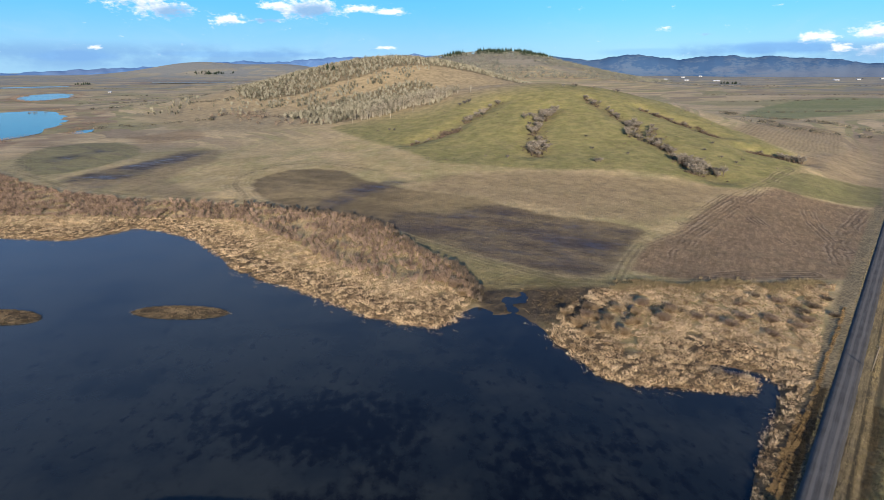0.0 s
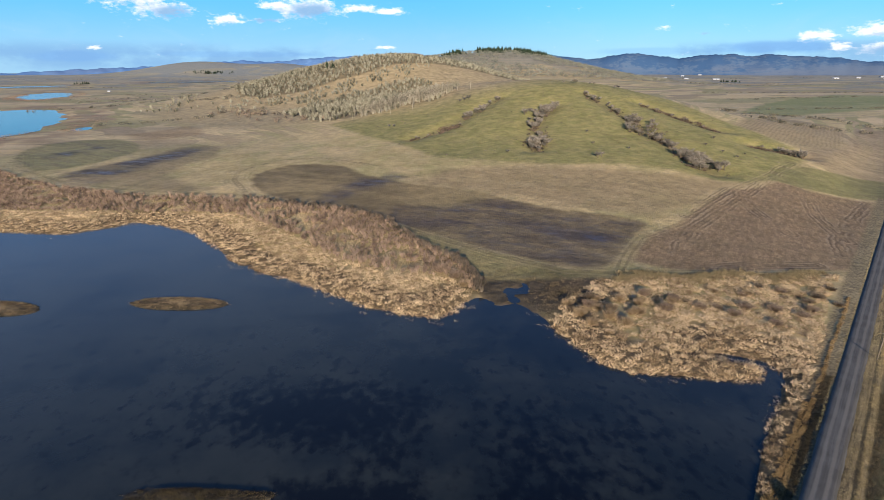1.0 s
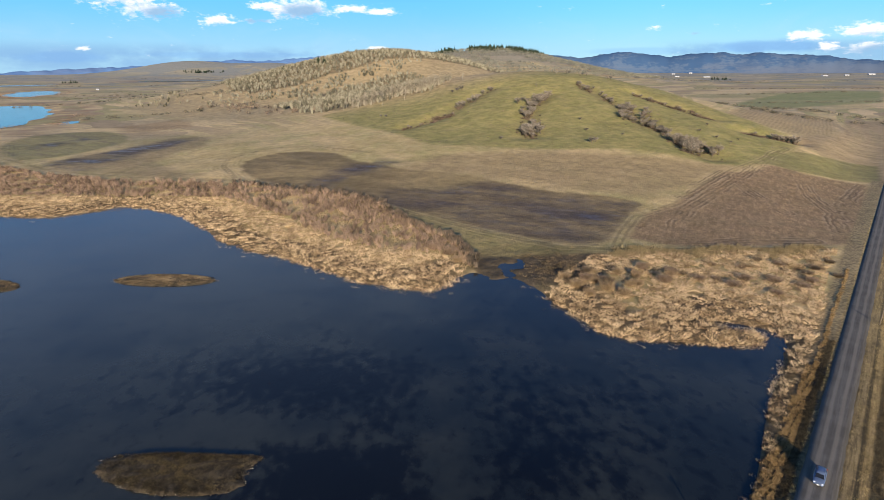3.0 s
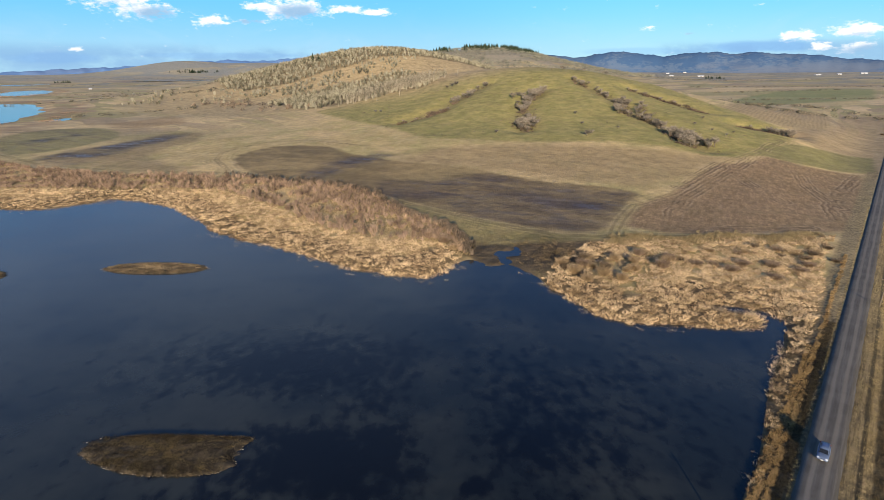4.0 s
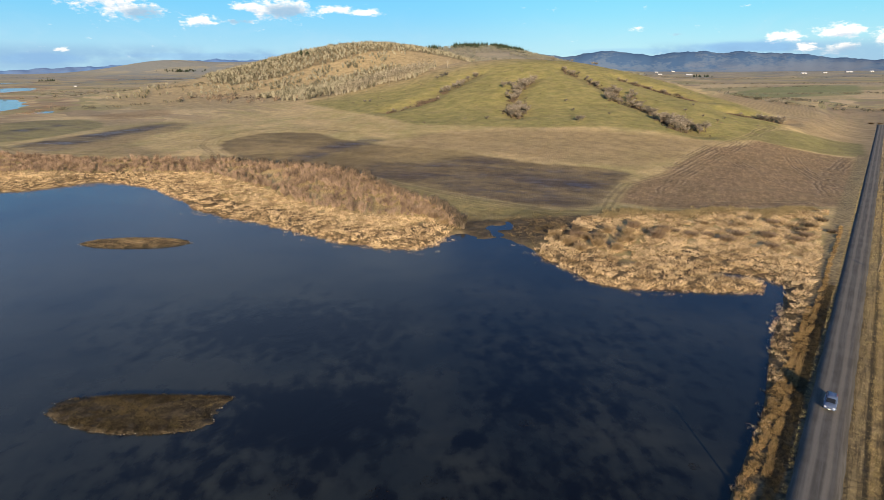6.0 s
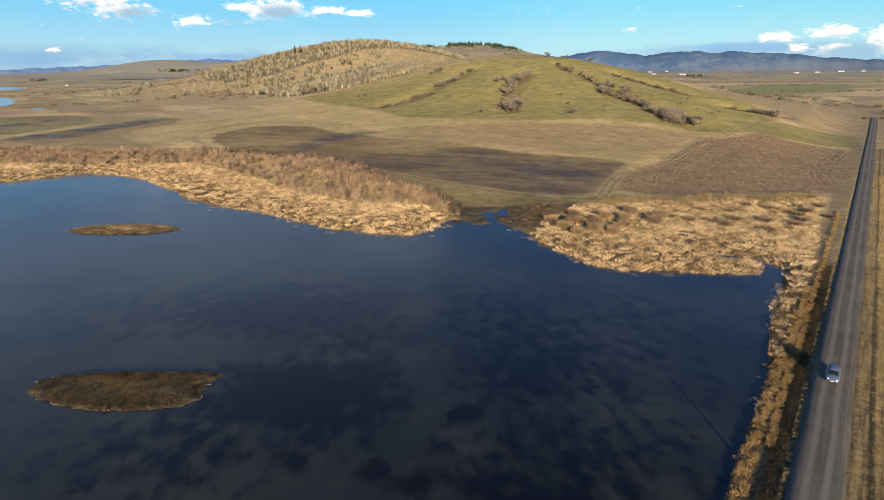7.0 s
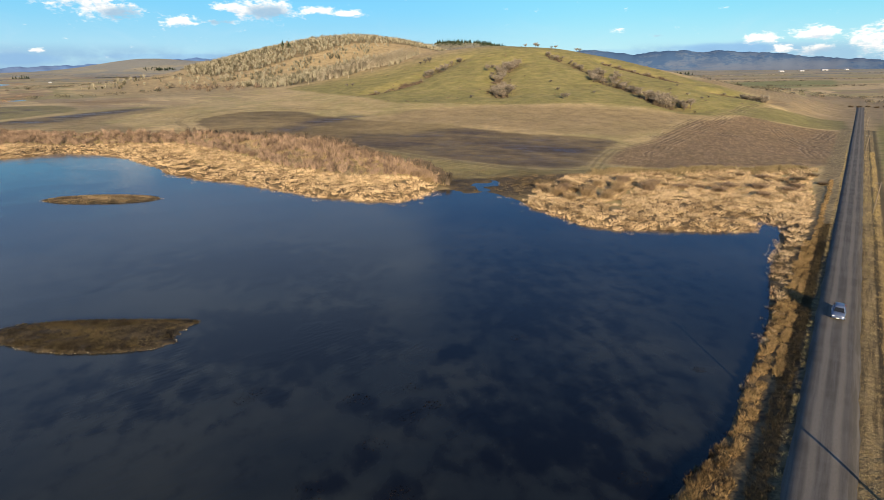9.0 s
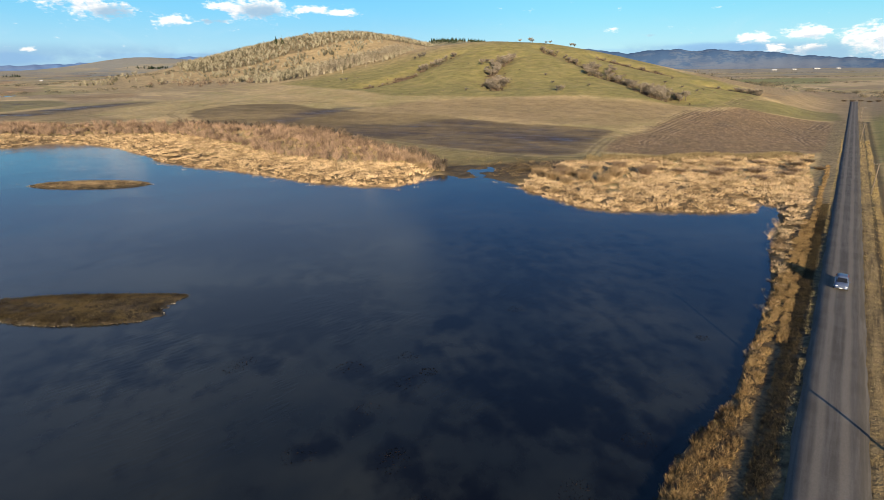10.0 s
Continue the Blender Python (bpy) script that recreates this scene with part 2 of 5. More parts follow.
def ground_height(x, y):
    """The finished ground: land, the lake's bed, the marsh and the road's bank."""
    z = land(x, y)
    near = (np.abs(x) < 1000) & (y < 420)
    sd = np.where(near, poly_sd(np.where(near, x, 5e3), y, SHORE), 200.0)
    z = np.where(sd < 60, np.minimum(z, 0.6 + 0.09 * np.maximum(sd, 0)), z)
    z = np.where(sd < 30, -1.2 + (z + 1.2) * ramp(sd, -6, 6.5), z)
    rough = np.exp(-((sd - 7) / 12) ** 2) * near
    z = z + rough * 0.18 * swell(x, y, 9, 2)
    islet = np.exp(-((x + 76) / 22) ** 2 - ((y - 197) / 17) ** 2)
    z = z - islet * 1.2 * ramp(swell(x, y, 11, 6) + 0.4 * swell(x, y, 5, 3), -0.05, 0.3)
    marsh = np.exp(-(((x - 23) / 15) ** 2 + ((y - 163) / 20) ** 2))
    z = z * (1 - 0.9 * marsh) + marsh * (-0.15 + 0.5 * swell(x * 1.2, y * 1.4, 14, 11) + 0.2 * swell(x, y, 5, 2))
    for pool in POOLS:
        k = ramp(pool_reach(x, y, pool) + 0.16 * swell(x, y, pool[3] * 1.5, 4) + 0.06 * swell(x, y, pool[3] * 0.4, 2), 1.35, 0.95)
        z = z * (1 - k) + (pool_level(pool) - 1.2) * k
    side = (x - ROAD_A[0]) * ROAD_N[0] + (y - ROAD_A[1]) * ROAD_N[1]
    along = (x - ROAD_A[0]) * ROAD_U[0] + (y - ROAD_A[1]) * ROAD_U[1]
    bank = ramp(np.abs(side), 7.5, 2.6) * ramp(along, 560, 500)
    ditch = np.exp(-((np.abs(side) - 8.0) / 2.0) ** 2) * ramp(along, 400, 250)
    z = z - 0.35 * ditch * (side > 0)
    z = z * (1 - bank) + bank * 1.12
    shoulder = -0.5 + (0.9 + 0.45 * ramp(-side, 5.2, 2.6)) * ramp(sd, -0.9, 0.9)
    k = ramp(-side, 10.5, 8.5) * ramp(-side, 2.3, 2.9) * ramp(along, 95, 70)
    return z * (1 - k) + shoulder * k


def lines(parts):
    out = []
    for a, b, step in parts:
        out.append(np.arange(a, b, step))
    return np.concatenate(out)


def grown(start, end, first, rate):
    out, v, s = [], start, first
    while v < end:
        out.append(v)
        v += s
        s *= rate
    return np.array(out + [end])


def mesh_np(name, verts, faces, mat, values=None, smooth=True):
    me = bpy.data.meshes.new(name)
    faces = np.asarray(faces, np.int32)
    k = faces.shape[1]
    me.vertices.add(len(verts))
    me.vertices.foreach_set("co", np.asarray(verts, np.float32).ravel())
    me.loops.add(faces.size)
    me.loops.foreach_set("vertex_index", faces.ravel())
    me.polygons.add(len(faces))
    me.polygons.foreach_set("loop_start", np.arange(0, faces.size, k, dtype=np.int32))
    me.polygons.foreach_set("use_smooth", np.full(len(faces), smooth))
    me.update(calc_edges=True)
    for key, v in (values or {}).items():
        me.attributes.new(key, "FLOAT", "POINT").data.foreach_set("value", np.asarray(v, np.float32).ravel())
    me.materials.append(mat)
    return me


def sheet(xs, ys, height):
    gx, gy = np.meshgrid(xs, ys)
    gx, gy = gx.ravel(), gy.ravel()
    i = np.arange((len(ys) - 1) * len(xs)).reshape(len(ys) - 1, len(xs))[:, :-1].ravel()
    faces = np.stack([i, i + 1, i + 1 + len(xs), i + len(xs)], 1)
    return np.stack([gx, gy, height(gx, gy)], 1), faces


# outlines of the fields, in plan
MUD_MAIN = [(-116, 316), (-119, 333), (-114, 346), (-104, 358), (-87, 360), (-66, 350), (-47, 322), (-21, 301), (5, 289), (21, 282), (35, 269), (60, 250), (81, 245), (92, 236), (94, 231), (84, 219), (75, 205), (69, 192), (64, 184), (54, 181),
            (46, 183), (37, 189), (16, 203), (-5, 220), (-25, 238), (-39, 246), (-58, 256), (-77, 266), (-94, 282), (-107, 298)]
SODDEN = [(-33, 243), (-23, 253), (-6, 258), (14, 260), (31, 266), (50, 255), (69, 242), (91, 234), (68, 193), (52, 182), (37, 190), (16, 205), (-5, 222)]
SODDEN_ARM = [(-70, 272), (-61, 288), (-49, 312), (-32, 320), (-20, 312), (-39, 292), (-53, 277), (-61, 260)]
SODDEN_LEFT = [(-252, 340), (-251, 364), (-245, 389), (-231, 418), (-226, 465), (-205, 468), (-202, 423), (-211, 388), (-212, 346), (-212, 322), (-228, 327)]
SODDEN_POND = [(-331, 425), (-328, 454), (-314, 486), (-297, 476), (-301, 434), (-313, 413)]
MUD_LEFT = [(-250, 340), (-253, 369), (-245, 389), (-236, 418), (-235, 474), (-218, 486), (-196, 472), (-174, 406), (-185, 377), (-180, 344), (-156, 314), (-132, 300), (-140, 292), (-162, 296), (-198, 312), (-221, 322)]
POND_GREEN = [(-335, 411), (-363, 455), (-372, 495), (-357, 528), (-326, 534), (-284, 498), (-260, 451), (-256, 406), (-266, 375), (-285, 362)]
PLOUGH = [(73, 188), (79, 202), (90, 218), (109, 233), (125, 253), (142, 270), (159, 288), (178, 293), (197, 308), (210, 293), (225, 287), (236, 282), (213, 251), (177, 209), (151, 180), (138, 180), (106, 178), (86, 179)]
FOOT = [(-20, 300), (30, 276), (70, 256), (100, 240), (135, 266), (160, 292), (170, 298), (150, 305), (100, 322), (60, 330), (0, 330)]
EAST = [(228, 262), (250, 300), (254, 372), (268, 398), (335, 445), (460, 600), (560, 660), (470, 500), (330, 340)]
PASTURE = [(188, 309), (213, 332), (236, 345), (286, 338), (246, 286), (228, 290), (206, 298), (198, 308)]
STRIP = [(-25, 237), (-5, 218), (16, 201), (36, 188), (46, 181), (60, 179), (80, 178), (110, 176), (110, 171), (70, 172), (40, 172), (22, 172), (13, 176), (4, 195), (-8, 211), (-27, 234)]
HILL_GRASS = [(-95, 575), (-117, 545), (-65, 455), (-38, 418), (-2, 358), (35, 344), (69, 332), (111, 329), (137, 321), (160, 300), (180, 300), (235, 345), (262, 378), (258, 440), (242, 500), (220, 660), (60, 700), (5, 645), (-40, 600)]
TERRACE = [(250, 465), (268, 400), (335, 445), (455, 612), (425, 700)]
GREEN_FAR = [(450, 828), (589, 1032), (788, 1252), (1041, 1468), (1140, 1400), (800, 970), (621, 865), (490, 769)]
TRIANGLE = [(-333, 560), (-314, 587), (-303, 638), (-266, 590), (-251, 558), (-274, 531), (-294, 517)]
TRACKS = [((-330, 400), (-352, 440), (-388, 520), (-360, 560), (-270, 560)),
          ((-352, 440), (-300, 370), (-232, 322), (-173, 298), (-107, 284), (-47, 254), (-10, 222), (20, 197), (46, 179), (66, 176), (98, 175), (150, 177)),
          ((64, 177), (73, 195), (85, 215), (110, 233), (140, 266), (166, 292), (200, 320), (235, 352)),
          ((-107, 284), (-128, 320), (-134, 345), (-118, 375), (-88, 380), (-40, 345))]
# the two belts of trees on the wooded hill, and the thin one between them
CREST_WOOD = [(-335, 900), (-430, 1120), (-100, 1190), (240, 1160), (200, 1030), (60, 1010), (0, 1012), (-87, 985), (-131, 938), (-175, 915), (-221, 871), (-278, 850)]
MIDDLE_WOOD = [(-290, 815), (-216, 850), (-170, 890), (-119, 918), (-95, 961), (-30, 1000), (-50, 925), (-116, 885), (-161, 832), (-202, 780)]
LOWER_WOOD = [(-203, 692), (-184, 785), (-126, 835), (-79, 882), (-43, 897), (2, 847), (22, 720), (10, 602), (-10, 579), (-40, 581), (-80, 568), (-137, 577)]
RUTS = [((89, 187), (98, 205), (112, 226), (135, 250), (159, 275), (176, 292), (209, 328), (231, 351)), ((117, 244), (136, 264), (159, 288)), ((164, 285), (157, 268), (154, 247), (153, 221)), ((196, 278), (182, 247), (172, 212)),
        ((236, 284), (202, 250), (170, 216), (158, 195)), ((89, 187), (106, 183), (140, 185))]


def build_ground():
    xs = np.concatenate([-grown(260, 4900, 2.6, 1.045)[::-1], lines([(-257.5, 10, 2.5), (10, 240, 1.25), (240, 262, 2.5)]), grown(262.5, 4900, 2.6, 1.06)])
    ys = np.concatenate([-grown(62, 1500, 3, 1.12)[::-1], lines([(-60, 20, 2.5), (20, 190, 1.25), (190, 320, 1.6), (320, 480, 2.5)]), grown(480, 4950, 2.6, 1.026)])
    verts, faces = sheet(xs, ys, ground_height)
    x, y, z = verts.T
    near = (np.abs(x) < 700) & (y < 800) & (y > 100)

    def field(poly):
        out = np.full(x.shape, 60.0)
        out[near] = poly_sd(x[near], y[near], poly)
        return np.clip(out, -60, 60)

    track = np.full(x.shape, 60.0)
    ruts = np.full(x.shape, 60.0)
    for t in TRACKS:
        track[near] = np.minimum(track[near], poly_sd(x[near], y[near], t, False))
    for t in RUTS:
        ruts[near] = np.minimum(ruts[near], poly_sd(x[near], y[near], t, False))
    shore = np.full(x.shape, 60.0)
    wide = (np.abs(x) < 1000) & (y < 420)
    shore[wide] = poly_sd(x[wide], y[wide], SHORE)
    side = (x - ROAD_A[0]) * ROAD_N[0] + (y - ROAD_A[1]) * ROAD_N[1]
    along = (x - ROAD_A[0]) * ROAD_U[0] + (y - ROAD_A[1]) * ROAD_U[1]
    meadow = np.where((along > 45) & (along < 420), np.abs(side - 49) - 41, 60.0)
    side = np.where(along > 330, 80.0, side)
    gully = np.full(x.shape, 60.0)
    for g in GULLIES:
        gully[near] = np.minimum(gully[near], poly_sd(x[near], y[near], g, False))
    wood = bump(x, y, -90, 950, 300, 320, 330, 400, 1.0)
    grove = np.full(x.shape, 60.0)
    back = (np.abs(x) < 600) & (y > 500) & (y < 1300)
    grove[back] = np.minimum(poly_sd(x[back], y[back], CREST_WOOD), poly_sd(x[back], y[back], LOWER_WOOD))
    marsh = np.exp(-(((x - 34) / 25) ** 2 + ((y - 163) / 21) ** 2))
    values = dict(mud_main=field(MUD_MAIN), mud_left=field(MUD_LEFT), pond_green=field(POND_GREEN), plough=field(PLOUGH), pasture=field(PASTURE), foot=field(FOOT), east=field(EAST), along=np.clip(along, -200, 600), pool=np.min([np.clip(pool_reach(x, y, p), 0, 6) for p in POOLS], 0),
                  triangle=field(TRIANGLE), track=track, ruts=ruts, shore=np.clip(shore, -60, 60), side=np.clip(side, -80, 80), grass=field(HILL_GRASS), terrace=field(TERRACE),
                  wood=wood, grove=np.clip(grove, -60, 60), strip=field(STRIP), green_far=np.clip(np.where(y > 700, poly_sd(x, y, GREEN_FAR), 60.0), -60, 60), sodden=np.min([field(SODDEN), field(SODDEN_ARM), field(SODDEN_LEFT), field(SODDEN_POND) + 4], 0), meadow=meadow, marsh=marsh, gully=gully)
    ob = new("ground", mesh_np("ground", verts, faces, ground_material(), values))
    tagged(ob, "olive winter pasture and wet brown fields below grassy hills", "ground", kind="structure")


def ground_material():
    made, n = material("winter pasture")
    fine, mid, big = n.noise(1.3, 4, 0.65), n.noise(0.11, 5, 0.6), n.noise(0.018, 5, 0.6)
    streak = n.noise(0.14, 5, 0.65, n.place((0.16, 1, 1), -33))
    shake = n.math("MULTIPLY", n.math("SUBTRACT", n.noise(0.13, 4, 0.6), 0.5), 16)
    shake_big = n.math("MULTIPLY", n.math("SUBTRACT", n.noise(0.045, 4, 0.6), 0.5), 50)
    tan, olive, green = (0.52, 0.375, 0.185), (0.42, 0.312, 0.14), (0.222, 0.198, 0.064)
    brown = (0.28, 0.185, 0.095)
    colour = n.mix(n.step(big, 0.38, 0.62), tan, olive)
    colour = n.mix(n.math("MULTIPLY", n.step(streak, 0.5, 0.75), 0.5), colour, (0.40, 0.30, 0.14))
    colour = n.mix(n.math("MULTIPLY", n.step(n.noise(0.03, 6, 0.7), 0.46, 0.62), 0.6), colour, (0.33, 0.285, 0.11))
    colour = n.mix(n.math("MULTIPLY", n.step(n.noise(0.075, 6, 0.72, None, 0.5), 0.5, 0.66), 0.5), colour, (0.56, 0.42, 0.225))
    # the plain beyond: strips and parcels
    cell = n.add("ShaderNodeTexVoronoi")
    n.put(cell.inputs["Vector"], n.place((0.0013, 0.0105, 1), 7))
    cell.inputs["Scale"].default_value, cell.inputs["Randomness"].default_value = 1.0, 0.8
    tone = n.add("ShaderNodeSeparateColor")
    n.put(tone.inputs[0], cell.outputs["Color"])
    parcel = n.mix(tone.outputs[0], (0.55, 0.405, 0.225), (0.44, 0.335, 0.165))
    parcel = n.mix(n.math("MULTIPLY", n.step(tone.outputs[1], 0.6, 0.9), 0.8), parcel, (0.27, 0.20, 0.125))
    parcel = n.mix(n.math("MULTIPLY", n.step(tone.outputs[2], 0.62, 0.8), 0.75), parcel, (0.29, 0.26, 0.11))
    parcel = n.mix(n.math("MULTIPLY", n.step(n.noise(0.02, 5, 0.65, n.place((0.16, 2.2, 1), 7)), 0.50, 0.60), 0.5), parcel, (0.27, 0.22, 0.13))
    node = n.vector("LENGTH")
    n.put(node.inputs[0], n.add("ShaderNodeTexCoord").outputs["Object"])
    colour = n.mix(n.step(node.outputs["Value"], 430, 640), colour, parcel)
    colour = n.mix(n.math("MULTIPLY", n.step(n.math("MULTIPLY_ADD", shake, 0.5, n.value("meadow")), 3, -3), 0.8), colour, (0.20, 0.19, 0.055))
    colour = n.mix(n.math("MULTIPLY", n.step(n.value("green_far"), 8, -8), 0.75), colour, (0.21, 0.225, 0.085))
    rise = n.add("ShaderNodeSeparateXYZ")
    n.put(rise.inputs[0], n.add("ShaderNodeTexCoord").outputs["Object"])
    # patches of far woodland, their grey lightened to stand for haze
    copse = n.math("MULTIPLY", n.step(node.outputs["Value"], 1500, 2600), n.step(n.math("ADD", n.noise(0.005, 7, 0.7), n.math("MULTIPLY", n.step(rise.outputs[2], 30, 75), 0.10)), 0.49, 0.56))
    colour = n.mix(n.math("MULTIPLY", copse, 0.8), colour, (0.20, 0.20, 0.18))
    # distance haze painted into the colour: the plain greys farther out
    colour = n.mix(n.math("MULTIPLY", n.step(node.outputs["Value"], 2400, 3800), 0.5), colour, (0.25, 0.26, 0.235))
    russet = n.math("MULTIPLY", n.math("MULTIPLY", n.step(n.value("pool"), 2.3, 1.5), n.step(n.noise(0.02, 5, 0.7), 0.42, 0.6)), 0.8)
    colour = n.mix(russet, colour, (0.25, 0.155, 0.095))
    # the green hill
    on_hill = n.step(n.math("MULTIPLY_ADD", shake, 0.5, n.value("grass")), 4, -6)
    hill = n.mix(n.step(mid, 0.36, 0.66), green, (0.305, 0.25, 0.09))
    hill = n.mix(n.math("MULTIPLY", n.step(n.noise(0.07, 6, 0.75), 0.48, 0.68), 0.5), hill, (0.285, 0.226, 0.098))
    colour = n.mix(on_hill, colour, hill)
    colour = n.mix(n.math("MULTIPLY", n.step(n.math("ADD", n.value("gully"), shake), 10, 2), 0.35), colour, (0.16, 0.12, 0.07))
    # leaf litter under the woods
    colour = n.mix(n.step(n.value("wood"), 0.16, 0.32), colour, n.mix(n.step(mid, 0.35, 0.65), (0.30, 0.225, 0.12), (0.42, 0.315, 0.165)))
    # darker ground inside the two tree belts
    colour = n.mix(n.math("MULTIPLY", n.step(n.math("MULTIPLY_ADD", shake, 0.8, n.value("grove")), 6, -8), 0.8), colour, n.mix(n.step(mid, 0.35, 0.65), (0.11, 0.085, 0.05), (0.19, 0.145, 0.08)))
    # fields
    edge = lambda name, soft=1.5, move=0.25: n.step(n.math("MULTIPLY_ADD", shake, move, n.value(name)), soft, -soft)  # noqa: E731
    ploughed = n.mix(n.step(n.noise(0.6, 5, 0.7, n.place((0.3, 1, 1), 60)), 0.4, 0.65), (0.172, 0.104, 0.056), (0.30, 0.192, 0.104))
    ploughed = n.mix(n.step(mid, 0.5, 0.7), ploughed, (0.21, 0.14, 0.075))
    colour = n.mix(n.math("MULTIPLY", edge("foot", 9, 0.6), 0.75), colour, n.mix(n.step(streak, 0.4, 0.7), (0.25, 0.178, 0.092), (0.32, 0.232, 0.115)))
    colour = n.mix(n.math("MULTIPLY", edge("east", 6, 0.5), 0.8), colour, n.mix(n.step(streak, 0.4, 0.7), (0.25, 0.18, 0.105), (0.34, 0.25, 0.14)))
    colour = n.mix(n.math("MULTIPLY", edge("plough", 3), 0.85), colour, ploughed)
    colour = n.mix(n.math("MULTIPLY", edge("pasture", 2), 0.7), colour, (0.165, 0.155, 0.05))
    colour = n.mix(n.math("MULTIPLY", edge("triangle", 6), 0.6), colour, brown)
    colour = n.mix(n.math("MULTIPLY", edge("pond_green", 4), 0.7), colour, n.mix(n.step(streak, 0.45, 0.7), (0.19, 0.175, 0.07), (0.12, 0.105, 0.062)))
    lines_in = n.add("ShaderNodeTexWave")
    n.put(lines_in.inputs["Vector"], n.place((1, 1, 1), 145))
    lines_in.inputs["Scale"].default_value, lines_in.inputs["Distortion"].default_value, lines_in.inputs["Detail Scale"].default_value = 0.10, 5.0, 0.25
    terrace = n.mix(lines_in.outputs["Fac"], (0.25, 0.18, 0.10), (0.325, 0.24, 0.125))
    colour = n.mix(n.math("MULTIPLY", edge("terrace", 5), 0.8), colour, terrace)
    main = edge("mud_main", 2.5, 0.3)
    colour = n.mix(n.math("MULTIPLY", main, 0.88), colour, n.mix(n.step(n.noise(0.05, 6, 0.65, n.place((0.4, 1, 1), -18)), 0.38, 0.64), (0.13, 0.091, 0.045), (0.26, 0.187, 0.088)))
    colour = n.mix(n.math("MULTIPLY", edge("mud_left", 5), 0.6), colour, n.mix(n.step(streak, 0.4, 0.7), (0.175, 0.125, 0.068), (0.27, 0.195, 0.10)))
    sodden = n.step(n.math("ADD", n.math("MULTIPLY_ADD", shake_big, 0.3, n.value("sodden")), n.math("MULTIPLY", n.math("SUBTRACT", mid, 0.5), 18)), 9, -8)
    damp = n.math("MULTIPLY", sodden, n.math("MULTIPLY_ADD", n.step(n.noise(0.07, 7, 0.7, n.place((0.35, 1, 1), -18)), 0.36, 0.62), 0.75, 0.25))
    colour = n.mix(n.math("MULTIPLY", damp, 0.8), colour, (0.046, 0.037, 0.043))
    colour = n.mix(n.math("MULTIPLY", n.step(n.math("MULTIPLY_ADD", n.math("SUBTRACT", mid, 0.5), 0.9, n.value("marsh")), 0.22, 0.55), 0.92), colour, n.mix(n.step(n.noise(0.25, 5, 0.7, n.place((0.4, 1, 1), 60)), 0.4, 0.62), (0.035, 0.025, 0.018), (0.085, 0.06, 0.035)))
    colour = n.mix(n.math("MULTIPLY", edge("strip", 3), 0.7), colour, n.mix(n.step(mid, 0.4, 0.65), (0.19, 0.16, 0.058), (0.27, 0.212, 0.09)))
    # worn wheel tracks
    rut = n.math("ABSOLUTE", n.math("SUBTRACT", n.math("MULTIPLY_ADD", shake, 0.05, n.value("track")), 1.3))
    colour = n.mix(n.math("MULTIPLY", n.step(rut, 0.9, 0.3), n.math("MULTIPLY", n.step(mid, 0.35, 0.6), 0.5)), colour, (0.14, 0.105, 0.055))
    colour = n.mix(n.math("MULTIPLY", n.step(n.math("ABSOLUTE", n.math("SUBTRACT", n.math("MULTIPLY_ADD", shake, 0.06, n.value("track")), 2.3)), 0.9, 0.2), 0.22), colour, (0.42, 0.32, 0.165))
    patchy = n.step(n.noise(0.045, 5, 0.65), 0.44, 0.58)
    for off, wide in ((0.9, 0.4), (2.9, 0.4)):
        d = n.math("ABSOLUTE", n.math("SUBTRACT", n.math("MULTIPLY_ADD", shake, 0.2, n.value("ruts")), off))
        colour = n.mix(n.math("MULTIPLY", n.step(d, wide * 1.5, wide * 0.5), n.math("MULTIPLY_ADD", patchy, 0.45, 0.08)), colour, (0.095, 0.065, 0.04))
        d = n.math("ABSOLUTE", n.math("SUBTRACT", n.math("MULTIPLY_ADD", shake, 0.2, n.value("ruts")), off + 0.9))
        colour = n.mix(n.math("MULTIPLY", n.step(d, wide * 1.4, wide * 0.4), n.math("MULTIPLY_ADD", patchy, 0.3, 0.04)), colour, (0.40, 0.29, 0.18))
    comb = n.math("MULTIPLY_ADD", n.math("SINE", n.math("MULTIPLY_ADD", shake, 0.5, n.math("MULTIPLY", n.value("track"), 2.4))), 0.5, 0.5)
    comb = n.math("MULTIPLY", n.math("MULTIPLY", comb, n.step(n.value("track"), 12, 7)), n.step(n.noise(0.06, 4, 0.6), 0.42, 0.58))
    colour = n.mix(n.math("MULTIPLY", comb, 0.25), colour, (0.13, 0.092, 0.05))
    # the shore and the reed beds' litter
    litter = n.mix(n.step(fine, 0.35, 0.65), (0.075, 0.052, 0.03), (0.17, 0.12, 0.06))
    colour = n.mix(n.math("MULTIPLY", n.step(n.value("shore"), 20, 12), n.step(n.value("marsh"), 0.6, 0.2)), colour, litter)
    colour = n.mix(n.step(n.value("shore"), 1.2, 0.2), colour, (0.13, 0.092, 0.052))
    # verges
    verge = n.mix(n.step(fine, 0.35, 0.6), (0.055, 0.042, 0.023), (0.13, 0.096, 0.05))
    combed = n.noise(1.1, 5, 0.7, n.place((0.12, 1.6, 1), 49))
    verge = n.mix(n.math("MULTIPLY", n.step(n.value("side"), 2.0, 3.2), n.step(n.value("side"), 8.2, 7.0)), verge, n.mix(n.step(combed, 0.35, 0.62), (0.10, 0.073, 0.035), (0.26, 0.19, 0.092)))
    furrow = n.math("ABSOLUTE", n.math("SUBTRACT", n.math("MULTIPLY_ADD", shake, 0.03, n.value("side")), 4.75))
